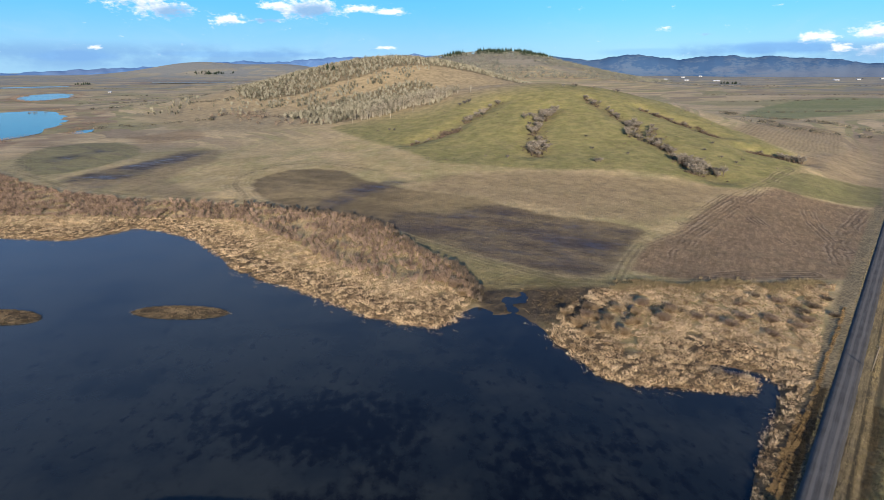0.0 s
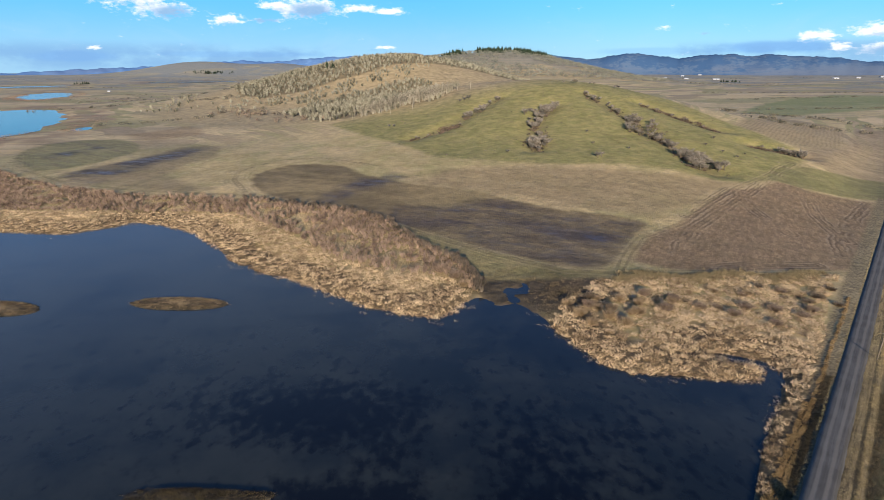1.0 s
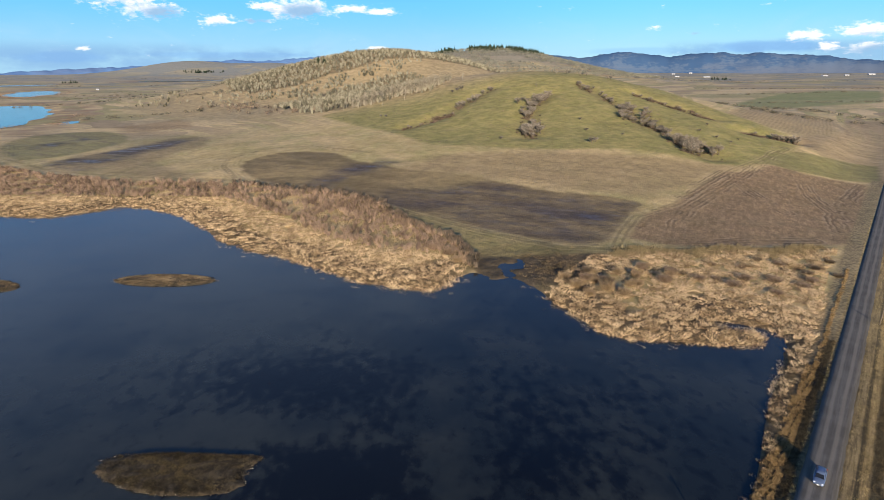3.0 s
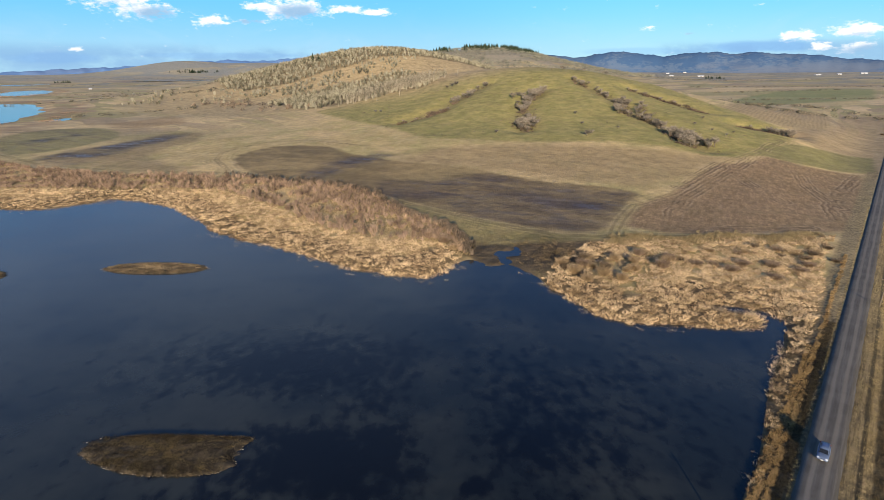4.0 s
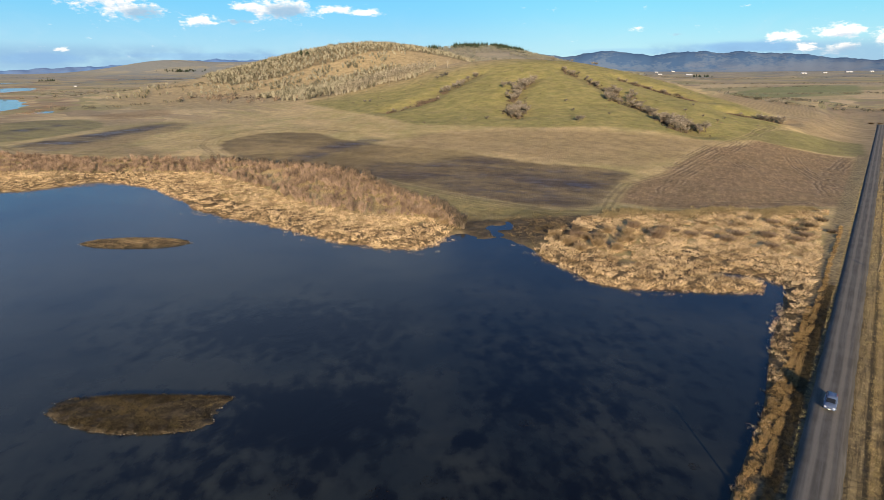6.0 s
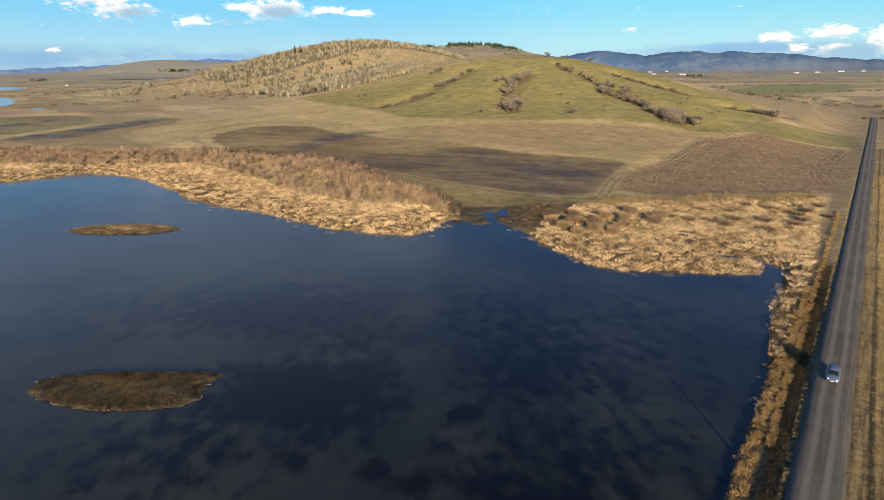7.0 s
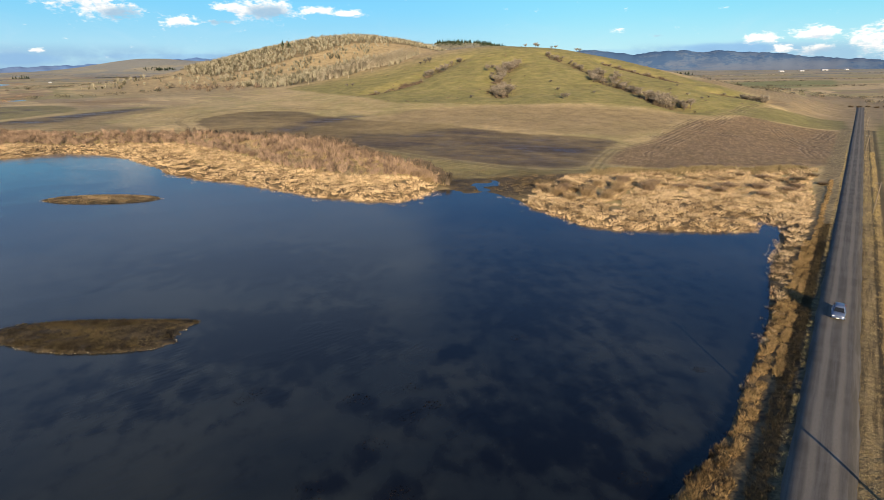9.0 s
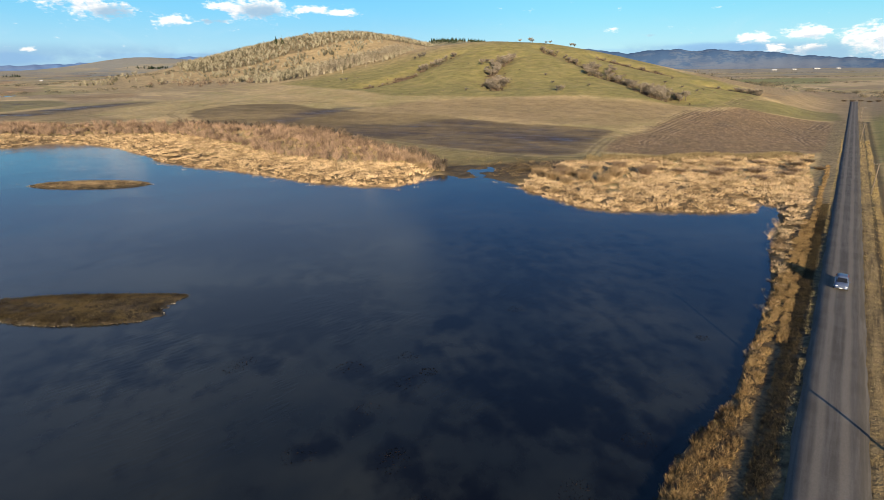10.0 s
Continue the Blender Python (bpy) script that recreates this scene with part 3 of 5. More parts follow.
    verge = n.mix(n.math("MAXIMUM", n.step(furrow, 0.5, 0.15), n.step(n.math("MULTIPLY_ADD", shake, 0.05, n.value("side")), 6.0, 6.6)), verge, (0.035, 0.03, 0.017))
    verge = n.mix(n.math("MULTIPLY", n.step(n.value("side"), 0, -1), n.step(n.value("along"), 60, 110)), verge, n.mix(n.step(fine, 0.35, 0.62), (0.16, 0.118, 0.06), (0.34, 0.25, 0.125)))
    colour = n.mix(n.math("MULTIPLY", n.step(n.math("ABSOLUTE", n.value("side")), 8.8, 7.0), 0.85), colour, verge)
    # fine light and dark
    shade = n.math("MULTIPLY_ADD", n.math("SUBTRACT", fine, 0.5), 0.55, 1.0)
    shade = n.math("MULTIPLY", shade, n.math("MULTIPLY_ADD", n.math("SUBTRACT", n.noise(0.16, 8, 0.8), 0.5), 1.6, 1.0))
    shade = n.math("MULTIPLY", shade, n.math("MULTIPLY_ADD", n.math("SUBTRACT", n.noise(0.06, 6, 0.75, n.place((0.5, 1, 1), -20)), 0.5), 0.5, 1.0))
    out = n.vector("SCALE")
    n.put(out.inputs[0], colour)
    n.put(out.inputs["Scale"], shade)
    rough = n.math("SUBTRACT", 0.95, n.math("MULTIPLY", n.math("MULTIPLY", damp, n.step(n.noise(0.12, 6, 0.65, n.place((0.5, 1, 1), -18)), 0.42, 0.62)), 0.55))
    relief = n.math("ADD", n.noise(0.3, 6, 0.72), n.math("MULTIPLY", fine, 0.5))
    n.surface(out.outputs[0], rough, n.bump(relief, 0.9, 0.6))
    return made


# round clumps of water weed: place and reach
WEED_BEDS = [(-4, 53, 2.2), (-1, 50, 2.0), (3, 51, 2.6), (4, 56, 2.2), (-3, 44, 2.0), (0, 40, 2.6), (1.5, 36, 3.4), (6, 34, 2.5), (-6, 41, 1.8), (-14, 55, 3.2), (-17, 62, 4.5), (-10, 66, 4.0), (7, 62, 3.0), (22, 38, 2.8), (17, 36, 2.6)]


def water_material():
    made, n = material("dark lake water")
    sway = n.noise(0.05, 4, 0.6)
    split = n.add("ShaderNodeSeparateXYZ")
    n.put(split.inputs[0], n.add("ShaderNodeTexCoord").outputs["Object"])
    east, north = split.outputs[0], split.outputs[1]
    rag = n.math("ADD", n.math("MULTIPLY", n.noise(0.14, 4, 0.55, n.place((1, 0.8, 1), 8), 0.1), 0.4), n.math("MULTIPLY", n.noise(0.40, 3, 0.5, n.place((1, 0.75, 1), 6)), 0.6))

    def bed(x, y, a, b, dense):
        dx, dy = n.math("DIVIDE", n.math("SUBTRACT", east, x), a), n.math("DIVIDE", n.math("SUBTRACT", north, y), b)
        return n.math("MULTIPLY", n.math("EXPONENT", n.math("MULTIPLY", n.math("MULTIPLY_ADD", dx, dx, n.math("MULTIPLY", dy, dy)), -1.0)), dense)

    # broad beds of weed on the bottom, and single round clumps
    weed = None
    for spot in ((-24, 97, 30, 12, 0.78), (-15, 69, 19, 11, 0.9), (-30, 58, 14, 9, 0.45), (20, 76, 14, 24, 0.56), (38, 84, 16, 20, 0.3), (16, 48, 16, 13, 0.55), (-8, 84, 12, 8, 0.5)):
        weed = bed(*spot) if weed is None else n.math("MAXIMUM", weed, bed(*spot))
    # clear channels of pale silt between them
    weed = n.math("SUBTRACT", weed, bed(2, 82, 3.5, 26, 0.4))
    weed = n.math("SUBTRACT", weed, bed(-42, 81, 22, 3.0, 0.5))
    for wx, wy, r in WEED_BEDS:
        weed = n.math("MAXIMUM", weed, bed(wx, wy, r, r, 0.62))
    weed = n.math("MULTIPLY", n.step(n.math("MULTIPLY_ADD", n.math("SUBTRACT", rag, 0.5), 2.6, weed), 0.04, 0.68), 0.93)
    silt = n.mix(n.step(n.math("ADD", sway, n.math("MULTIPLY", n.step(east, 0, -40), 0.12)), 0.38, 0.70), (0.0130, 0.0160, 0.0160), (0.0295, 0.0320, 0.0265))
    colour = n.mix(weed, silt, (0.0035, 0.0035, 0.0045))
    fleck = n.math("MULTIPLY", n.step(n.noise(2.6, 3, 0.7), 0.66, 0.72), n.step(n.noise(0.16, 3, 0.6, None, 0.5), 0.62, 0.7))
    colour = n.mix(n.math("MULTIPLY", fleck, 0.6), colour, (0.10, 0.075, 0.05))
    wave = n.noise(2.4, 2, 0.45, n.place((0.22, 1, 1), 38))
    calm = n.math("ADD", n.math("MULTIPLY", n.step(n.noise(0.06, 4, 0.55, None, 0.3), 0.47, 0.57), 0.9), 0.04)
    normal = n.bump(n.math("MULTIPLY", wave, calm), 0.38, 0.06)
    n.surface(colour, 0.12, normal, 0.0, 1.333, 0.5)
    return made


WATER = water_material()


def build_water():
    bm = bmesh.new()
    xs, ys = (-1000, -300, -100, 0, 130), (-260, -60, 40, 120, 275)
    at = [[bm.verts.new((x, y, 0)) for x in xs] for y in ys]
    for j in range(len(ys) - 1):
        for i in range(len(xs) - 1):
            bm.faces.new((at[j][i], at[j][i + 1], at[j + 1][i + 1], at[j + 1][i]))
    me = bpy.data.meshes.new("lake")
    bm.to_mesh(me)
    me.materials.append(WATER)
    tagged(new("lake_water", me), "still dark blue lake water with weed below the surface", "water", kind="structure")


def far_pool(label, cx, cy, a, b, turn):
    """A distant sheet of flood water in its hollow."""
    bm = bmesh.new()
    ring = []
    for i in range(40):
        k = 6.2832 * i / 40
        x, y = 1.25 * a * math.cos(k), 1.25 * b * math.sin(k)
        c, s = math.cos(radians(turn)), math.sin(radians(turn))
        ring.append((cx + c * x - s * y, cy + s * x + c * y))
    z = pool_level((cx, cy))
    bm.faces.new([bm.verts.new((x, y, z)) for x, y in ring])
    low = bmesh.ops.extrude_face_region(bm, geom=bm.faces[:])
    bmesh.ops.translate(bm, verts=[v for v in low["geom"] if isinstance(v, bmesh.types.BMVert)], vec=(0, 0, -1.5))
    bmesh.ops.recalc_face_normals(bm, faces=bm.faces)
    me = bpy.data.meshes.new("flood_pool")
    bm.to_mesh(me)
    me.materials.append(WATER)
    tagged(new("flood_pool", me), label, "water", kind="structure")


def part(name, bm, mat, parent=None, label="", smooth=False):
    """One mesh object out of a bmesh, under a thing or a part."""
    me = bpy.data.meshes.new(name)
    bm.to_mesh(me)
    bm.free()
    if smooth:
        me.polygons.foreach_set("use_smooth", np.full(len(me.polygons), True))
    me.materials.append(mat)
    ob = new(name, me)
    ob.parent = parent
    return tagged(ob, label)


def thing(name, label, category, group="", at=None, kind=""):
    ob = new(name)
    if at:
        ob.matrix_basis = at
    return tagged(ob, label, category, group, kind)


def plain(name, colour, rough=0.8, metal=0.0, grain=6.0, spread=0.35, relief=0.1, spec=0.4):
    """A surface of one colour with grain and broad uneven tone."""
    made, n = material(name)
    tone = n.math("ADD", n.math("MULTIPLY", n.noise(grain, 4, 0.6), 0.6), n.math("MULTIPLY", n.noise(grain * 0.13, 4, 0.6), 0.4))
    low = tuple(c * (1 - spread) for c in colour)
    high = tuple(min(1.0, c * (1 + spread)) for c in colour)
    n.surface(n.mix(n.step(tone, 0.3, 0.7), low, high), rough, n.bump(tone, relief, 0.02), metal, 1.45, spec)
    return made


def tinted(name, low, high, rough=0.9):
    """Dry leaves and twigs: the tone runs from plant to plant by the value 'tint'."""
    made, n = material(name)
    t = n.math("ADD", n.value("tint"), n.math("MULTIPLY", n.math("SUBTRACT", n.noise(0.09, 4, 0.6), 0.5), 0.9))
    n.surface(n.mix(n.step(t, 0.0, 1.0), low, high), rough, None, 0.0, 1.45, 0.15)
    return made


# ---- the gravel road ----
def road_material():
    made, n = material("grey gravel road")
    lat = n.math("MULTIPLY_ADD", n.math("SUBTRACT", n.noise(0.09, 3, 0.5), 0.5), 0.5, n.value("lateral"))
    long = n.noise(1.2, 5, 0.65, n.place((0.08, 2.0, 1), 49))
    base = n.mix(n.step(n.noise(0.25, 4, 0.6), 0.35, 0.65), (0.082, 0.073, 0.062), (0.108, 0.097, 0.083))
    wheel = n.step(n.math("ABSOLUTE", n.math("SUBTRACT", n.math("ABSOLUTE", n.math("ADD", lat, -0.25)), 0.85)), 0.50, 0.12)
    colour = n.mix(n.math("MULTIPLY", wheel, 0.55), base, (0.225, 0.195, 0.155))
    colour = n.mix(n.math("MULTIPLY", n.step(n.math("ABSOLUTE", lat), 1.7, 2.3), 0.7), colour, (0.06, 0.054, 0.045))
    colour = n.mix(n.math("MULTIPLY", n.step(long, 0.42, 0.7), 0.35), colour, (0.19, 0.175, 0.155))
    speck = n.noise(9, 3, 0.7)
    out = n.vector("SCALE")
    n.put(out.inputs[0], colour)
    n.put(out.inputs["Scale"], n.math("MULTIPLY_ADD", n.math("SUBTRACT", speck, 0.5), 0.7, 1.0))
    n.surface(out.outputs[0], 0.9, n.bump(speck, 0.5, 0.03))
    return made


def road_point(along, side, z=0.0):
    return (ROAD_A[0] + along * ROAD_U[0] + side * ROAD_N[0], ROAD_A[1] + along * ROAD_U[1] + side * ROAD_N[1], z)


def build_road():
    s = np.concatenate([np.arange(-160, 140, 1.5), grown(140, 545, 2, 1.03)])
    lat = np.array([-2.45, -2.15, -1.3, -0.5, 0.25, 1.0, 1.8, 2.65, 2.95])
    crown = np.array([-0.35, 0.0, 0.05, 0.075, 0.085, 0.075, 0.05, 0.0, -0.35]) + 1.2
    S, L = np.meshgrid(s, lat, indexing="ij")
    wob = np.where(np.abs(L) > 2.2, 0.05 * np.sin(S * 0.37) + 0.05 * np.sin(S * 1.13 + L) + 0.03 * np.sin(S * 2.9), 0)
    x = ROAD_A[0] + S * ROAD_U[0] + (L + wob) * ROAD_N[0]
    y = ROAD_A[1] + S * ROAD_U[1] + (L + wob) * ROAD_N[1]
    z = np.broadcast_to(crown, S.shape) + 0.012 * np.sin(S * 0.9 + 2 * L)
    k = len(lat)
    i = np.arange((len(s) - 1) * k).reshape(-1, k)[:, :-1].ravel()
    faces = np.stack([i, i + k, i + k + 1, i + 1], 1)
    me = mesh_np("road", np.stack([x.ravel(), y.ravel(), z.ravel()], 1), faces, road_material(), dict(lateral=L.ravel()))
    tagged(new("road", me), "straight grey gravel road with pale wheel tracks", "road", kind="structure")


# ---- reeds, grass and brush ----
def scatter(poly, step, rng, keep=None):
    """Jittered points inside an outline."""
    p = np.array(poly, float)
    gx, gy = np.meshgrid(np.arange(p[:, 0].min(), p[:, 0].max(), step), np.arange(p[:, 1].min(), p[:, 1].max(), step))
    x = (gx + rng.uniform(-0.5, 0.5, gx.shape) * step).ravel()
    y = (gy + rng.uniform(-0.5, 0.5, gy.shape) * step).ravel()
    ok = poly_sd(x, y, poly) < 0
    x, y = x[ok], y[ok]
    if keep is not None:
        ok = keep(x, y)
        x, y = x[ok], y[ok]
    return x, y


def tufts(x, y, rng, blades, high, spread, width, lean=(0.0, 0.0), droop=0.35):
    """Clumps of leaning blades: points and triangles, and a tone for every clump."""
    n = len(x)
    z = ground_height(x, y)
    z = np.maximum(z, -0.15)
    size = rng.uniform(0.65, 1.25, n) * high
    tone = rng.uniform(0, 1, n)
    a = rng.uniform(0, 6.283, (n, blades))
    r = np.sqrt(rng.uniform(0, 1, (n, blades))) * spread
    bx, by = x[:, None] + r * np.cos(a), y[:, None] + r * np.sin(a)
    h = size[:, None] * rng.uniform(0.55, 1.0, (n, blades)) * (1.15 - 0.45 * r / spread)
    out = droop * h + 0.25 * r
    b = a + rng.uniform(-1.0, 1.0, (n, blades))
    lx, ly = (np.reshape(v, (-1, 1)) for v in lean)
    tx, ty = bx + out * np.cos(b) + lx * h, by + out * np.sin(b) + ly * h
    c = rng.uniform(0, 3.1416, (n, blades))
    w = width * rng.uniform(0.6, 1.3, (n, blades)) * 0.5
    zz = np.broadcast_to(z[:, None], h.shape)
    v = np.stack([np.stack([bx - w * np.cos(c), by - w * np.sin(c), zz - 0.1], -1), np.stack([bx + w * np.cos(c), by + w * np.sin(c), zz - 0.1], -1),
                  np.stack([tx + 0.3 * w * np.cos(c), ty + 0.3 * w * np.sin(c), zz + h], -1)], 2)
    tint = np.broadcast_to((0.12 + 0.76 * tone)[:, None, None], v.shape[:3]) + rng.uniform(-0.25, 0.25, (n, blades, 1))
    v = v.reshape(-1, 3)
    return v, np.arange(len(v)).reshape(-1, 3), tint.reshape(-1)


def stuff(name, pieces, mat, label, category, smooth=False):
    verts, faces, tint, base = [], [], [], 0
    for v, f, t in pieces:
        verts.append(v)
        faces.append(f + base)
        tint.append(t)
        base += len(v)
    me = mesh_np(name, np.concatenate(verts), np.concatenate(faces), mat, dict(tint=np.concatenate(tint)), smooth)
    return tagged(new(name, me), label, category, kind="stuff")


LEFT_LINE = [(-900, 285), (-400, 268), (-230, 262), (-181, 257), (-139, 259), (-102, 252), (-66, 221), (-44, 195), (-20, 178), (4, 172), (10, 160)]
LEFT_BACK = [(13, 162), (11, 180), (4, 193), (-10, 209), (-25, 237), (-47, 255), (-79, 266), (-107, 278), (-173, 291), (-230, 312), (-275, 340), (-340, 385), (-500, 430), (-900, 440)]
LEFT_REEDS = SHORE[:18] + [(6, 148), (9, 156)] + LEFT_LINE[::-1]
LEFT_BRUSH = LEFT_LINE + LEFT_BACK
RIGHT_REEDS = [(31, 138), (36, 126), (41, 116), (47, 112), (56, 111), (66, 109), (76, 108.5), (90, 112), (78, 105), (73, 98), (67, 91), (60, 80), (53, 70), (56, 66), (146, 176), (127, 176), (95, 174), (65, 172), (54, 170), (44, 158), (37, 149)]


def build_reeds():
    rng = np.random.default_rng(5)
    reed = tinted("dry tan reeds", (0.19, 0.125, 0.068), (0.74, 0.55, 0.325))
    # straggling clumps that stand in the water off the shore
    def straggle(box, step, seed, reach):
        x, y = scatter(box, step, rng)
        d = poly_sd(x, y, SHORE)
        ok = (d < 1.0) & (rng.uniform(0, 1, len(x)) < 0.85 * np.exp(np.minimum(d, 0) / reach)) & (swell(x, y, 8, seed) + 0.6 * swell(x, y, 3.5, seed + 2) > 0.0)
        return x[ok], y[ok]

    lx, ly = straggle([(-260, 270), (-260, 215), (-60, 150), (0, 132), (6, 150)], 1.1, 3, 1.7)
    rx, ry = straggle([(26, 152), (24, 132), (50, 100), (60, 100), (92, 122), (60, 130)], 1.1, 6, 1.2)
    qx, qy = straggle([(88, 122), (70, 108), (36, 54), (40, 50), (60, 76)], 0.9, 8, 0.3)
    tx, ty = scatter([(-6, 146), (-10, 141), (0, 138), (7, 142), (12, 151), (8, 158)], 1.4, rng, lambda x, y: swell(x, y, 5, 3) > 0.25)
    sx, sy = np.concatenate([lx, rx, qx, tx]), np.concatenate([ly, ry, qy, ty])
    stuff("reed_clumps", [tufts(sx, sy, rng, 30, 0.45, 0.42, 0.09, (0.1, 0.05), 1.0)], reed, "broken clumps of reeds standing in the shallows", "reeds")
    x, y = scatter(LEFT_REEDS, 1.5, rng, lambda x, y: (x > -420) & (ground_height(x, y) > -0.45 + 0.4 * (np.hypot((x + 72) / 30, (y - 193) / 20) < 1)) & (swell(x, y, 7, 4) > -0.66))
    stuff("reed_bed", [tufts(x, y, rng, 40, 0.8 + 0.35 * swell(x, y, 6, 5), 0.68, 0.14, (0.35 * swell(x, y, 17, 3) + rng.normal(0, 0.35, len(x)), 0.1 + 0.35 * swell(x, y, 15, 7) + rng.normal(0, 0.35, len(x))), 1.0)], reed, "matted pale tan reeds along the lake shore", "reeds")
    x, y = scatter(RIGHT_REEDS, 1.25, rng, lambda x, y: (swell(x, y, 5, 9) + 0.4 * swell(x, y, 14, 2) > -0.45) & (poly_sd(x, y, SHORE) > 0.5) & ((np.hypot((x - 50) / 15, (y - 146) / 9) > 1) | (swell(x, y, 4, 2) > -0.05)) & ((x - ROAD_A[0]) * ROAD_N[0] + (y - ROAD_A[1]) * ROAD_N[1] < -6.9 - 3.2 * ramp(y, 120, 160)))
    close = y < 108
    beds = []
    for pick, blades, high, width in ((~close, 50, 0.9, 0.105), (close & (swell(x, y, 3.6, 6) > -0.55), 90, 0.6, 0.055)):
        px, py = x[pick], y[pick]
        lean = 0.3 + 0.7 * swell(px, py, 19, 1) + rng.normal(0, 0.4, len(px)), 0.7 * swell(px, py, 16, 5) + rng.normal(0, 0.4, len(px))
        beds.append(tufts(px, py, rng, blades, high + 0.45 * swell(px, py, 5.5, 4), 0.55, width, lean, 0.95))
    stuff("reed_bed", beds, reed, "flattened clumps of pale tan reeds between lake and road", "reeds")
    # rank grass on both banks of the road
    grass = tinted("dry verge grass", (0.15, 0.11, 0.05), (0.46, 0.355, 0.175))
    rank = tinted("rank golden bank grass", (0.06, 0.04, 0.018), (0.45, 0.30, 0.138))
    weeds = tinted("dark verge weeds", (0.022, 0.019, 0.011), (0.12, 0.088, 0.045))
    pieces, dark = [], []
    for side, jitter, count, high in ((-2.62, 0.1, 1300, 0.14), (3.3, 0.16, 1500, 0.12), (4.1, 0.14, 1000, 0.14), (5.15, 0.12, 1700, 0.2), (5.8, 0.14, 1500, 0.22)):
        s = rng.uniform(-75, 230, count)
        d = side + rng.normal(0, jitter, count) + 0.12 * np.sin(s * 0.11)
        kept = swell(s, d * 2, 5, 3) + rng.normal(0, 0.35, count) > -0.3
        s, d = s[kept], d[kept]
        x, y = ROAD_A[0] + s * ROAD_U[0] + d * ROAD_N[0], ROAD_A[1] + s * ROAD_U[1] + d * ROAD_N[1]
        pieces.append(tufts(x, y, rng, 22, high, 0.3, 0.055, (0.0, 0.1), 1.0))
    for lo, hi, count, high in ((-4.45, -2.8, 6500, 0.2), (-9.8, -6.9, 1500, 0.28), (6.3, 9.5, 2600, 0.45), (4.6, 4.9, 600, 0.12), (2.5, 2.9, 400, 0.12)):
        s = rng.uniform(-75, 90, count)
        d = rng.uniform(lo, hi, count)
        x, y = ROAD_A[0] + s * ROAD_U[0] + d * ROAD_N[0], ROAD_A[1] + s * ROAD_U[1] + d * ROAD_N[1]
        dry = ground_height(x, y) > 0.03
        x, y = x[dry], y[dry]
        dark.append(tufts(x, y, rng, 12, high, 0.35, 0.08, (0.0, 0.1), 0.55))
    rows = []
    for side, jitter, count, first, last in ((-4.85, 0.14, 3000, 14, 78), (-5.9, 0.18, 1700, 20, 75), (-4.9, 0.2, 1300, 60, 150), (-5.9, 0.18, 1500, -75, 70), (-6.6, 0.22, 1500, -75, 60), (-7.6, 0.3, 2000, -75, -1), (-8.5, 0.45, 1800, -75, -3)):
        s = rng.uniform(first, last, count)
        d = side + rng.normal(0, jitter, count) + 0.12 * np.sin(s * 0.16) + 0.06 * np.sin(s * 0.5)
        kept = swell(s, d * 3, 2.2, 5) + rng.normal(0, 0.25, count) > 0.0
        s, d = s[kept], d[kept]
        x, y = ROAD_A[0] + s * ROAD_U[0] + d * ROAD_N[0], ROAD_A[1] + s * ROAD_U[1] + d * ROAD_N[1]
        dry = ground_height(x, y) > 0.03
        x, y, s, d = x[dry], y[dry], s[dry], d[dry]
        rows.append(tufts(x, y, rng, 30, 0.36 + 0.14 * swell(s, d, 3.0, 9), 0.26, 0.06, (0.0, 0.1), 0.8))
    stuff("bank_grass", rows, rank, "clumpy golden brown grass along the lake-side bank", "grass")
    stuff("verge_grass", pieces, grass, "tall dry golden grass along the road banks", "grass")
    stuff("verge_weeds", dark, weeds, "low dark winter weeds on the road banks", "weeds")


def twigs(x, y, rng, count, high, wide, width, z=None):
    """Bare brush: thin twigs that fan out from a stool."""
    n = len(x)
    z = ground_height(x, y) if z is None else z
    size = rng.uniform(0.6, 1.2, n)
    a = rng.uniform(0, 6.283, (n, count))
    t = np.sqrt(rng.uniform(0, 1, (n, count)))
    h0 = rng.uniform(0.0, 0.45, (n, count)) * high * size[:, None]
    h1 = h0 + rng.uniform(0.3, 0.6, (n, count)) * high * size[:, None]
    r0, r1 = 0.35 * t * wide * size[:, None], t * wide * size[:, None]
    b = a + rng.uniform(-0.5, 0.5, (n, count))
    c = rng.uniform(0, 3.1416, (n, count))
    w = width * rng.uniform(0.5, 1.2, (n, count))
    X, Y, Z = x[:, None], y[:, None], z[:, None]
    p0 = np.stack([X + r0 * np.cos(a), Y + r0 * np.sin(a), Z + h0 - 0.1], -1)
    p1 = np.stack([X + r1 * np.cos(b), Y + r1 * np.sin(b), Z + h1], -1)
    off = np.stack([w * np.cos(c), w * np.sin(c), np.zeros_like(w)], -1)
    v = np.stack([p0 - 0.5 * off, p0 + 0.5 * off, p1], 2).reshape(-1, 3)
    tint = np.repeat(rng.uniform(0.1, 0.9, n), count * 3) + np.repeat(rng.uniform(-0.2, 0.2, n * count), 3)
    return v, np.arange(len(v)).reshape(-1, 3), tint


BRUSH = tinted("bare reddish brush", (0.115, 0.078, 0.055), (0.37, 0.26, 0.18))
BRUSH_DARK = tinted("bare dark brush", (0.085, 0.066, 0.05), (0.23, 0.17, 0.12))


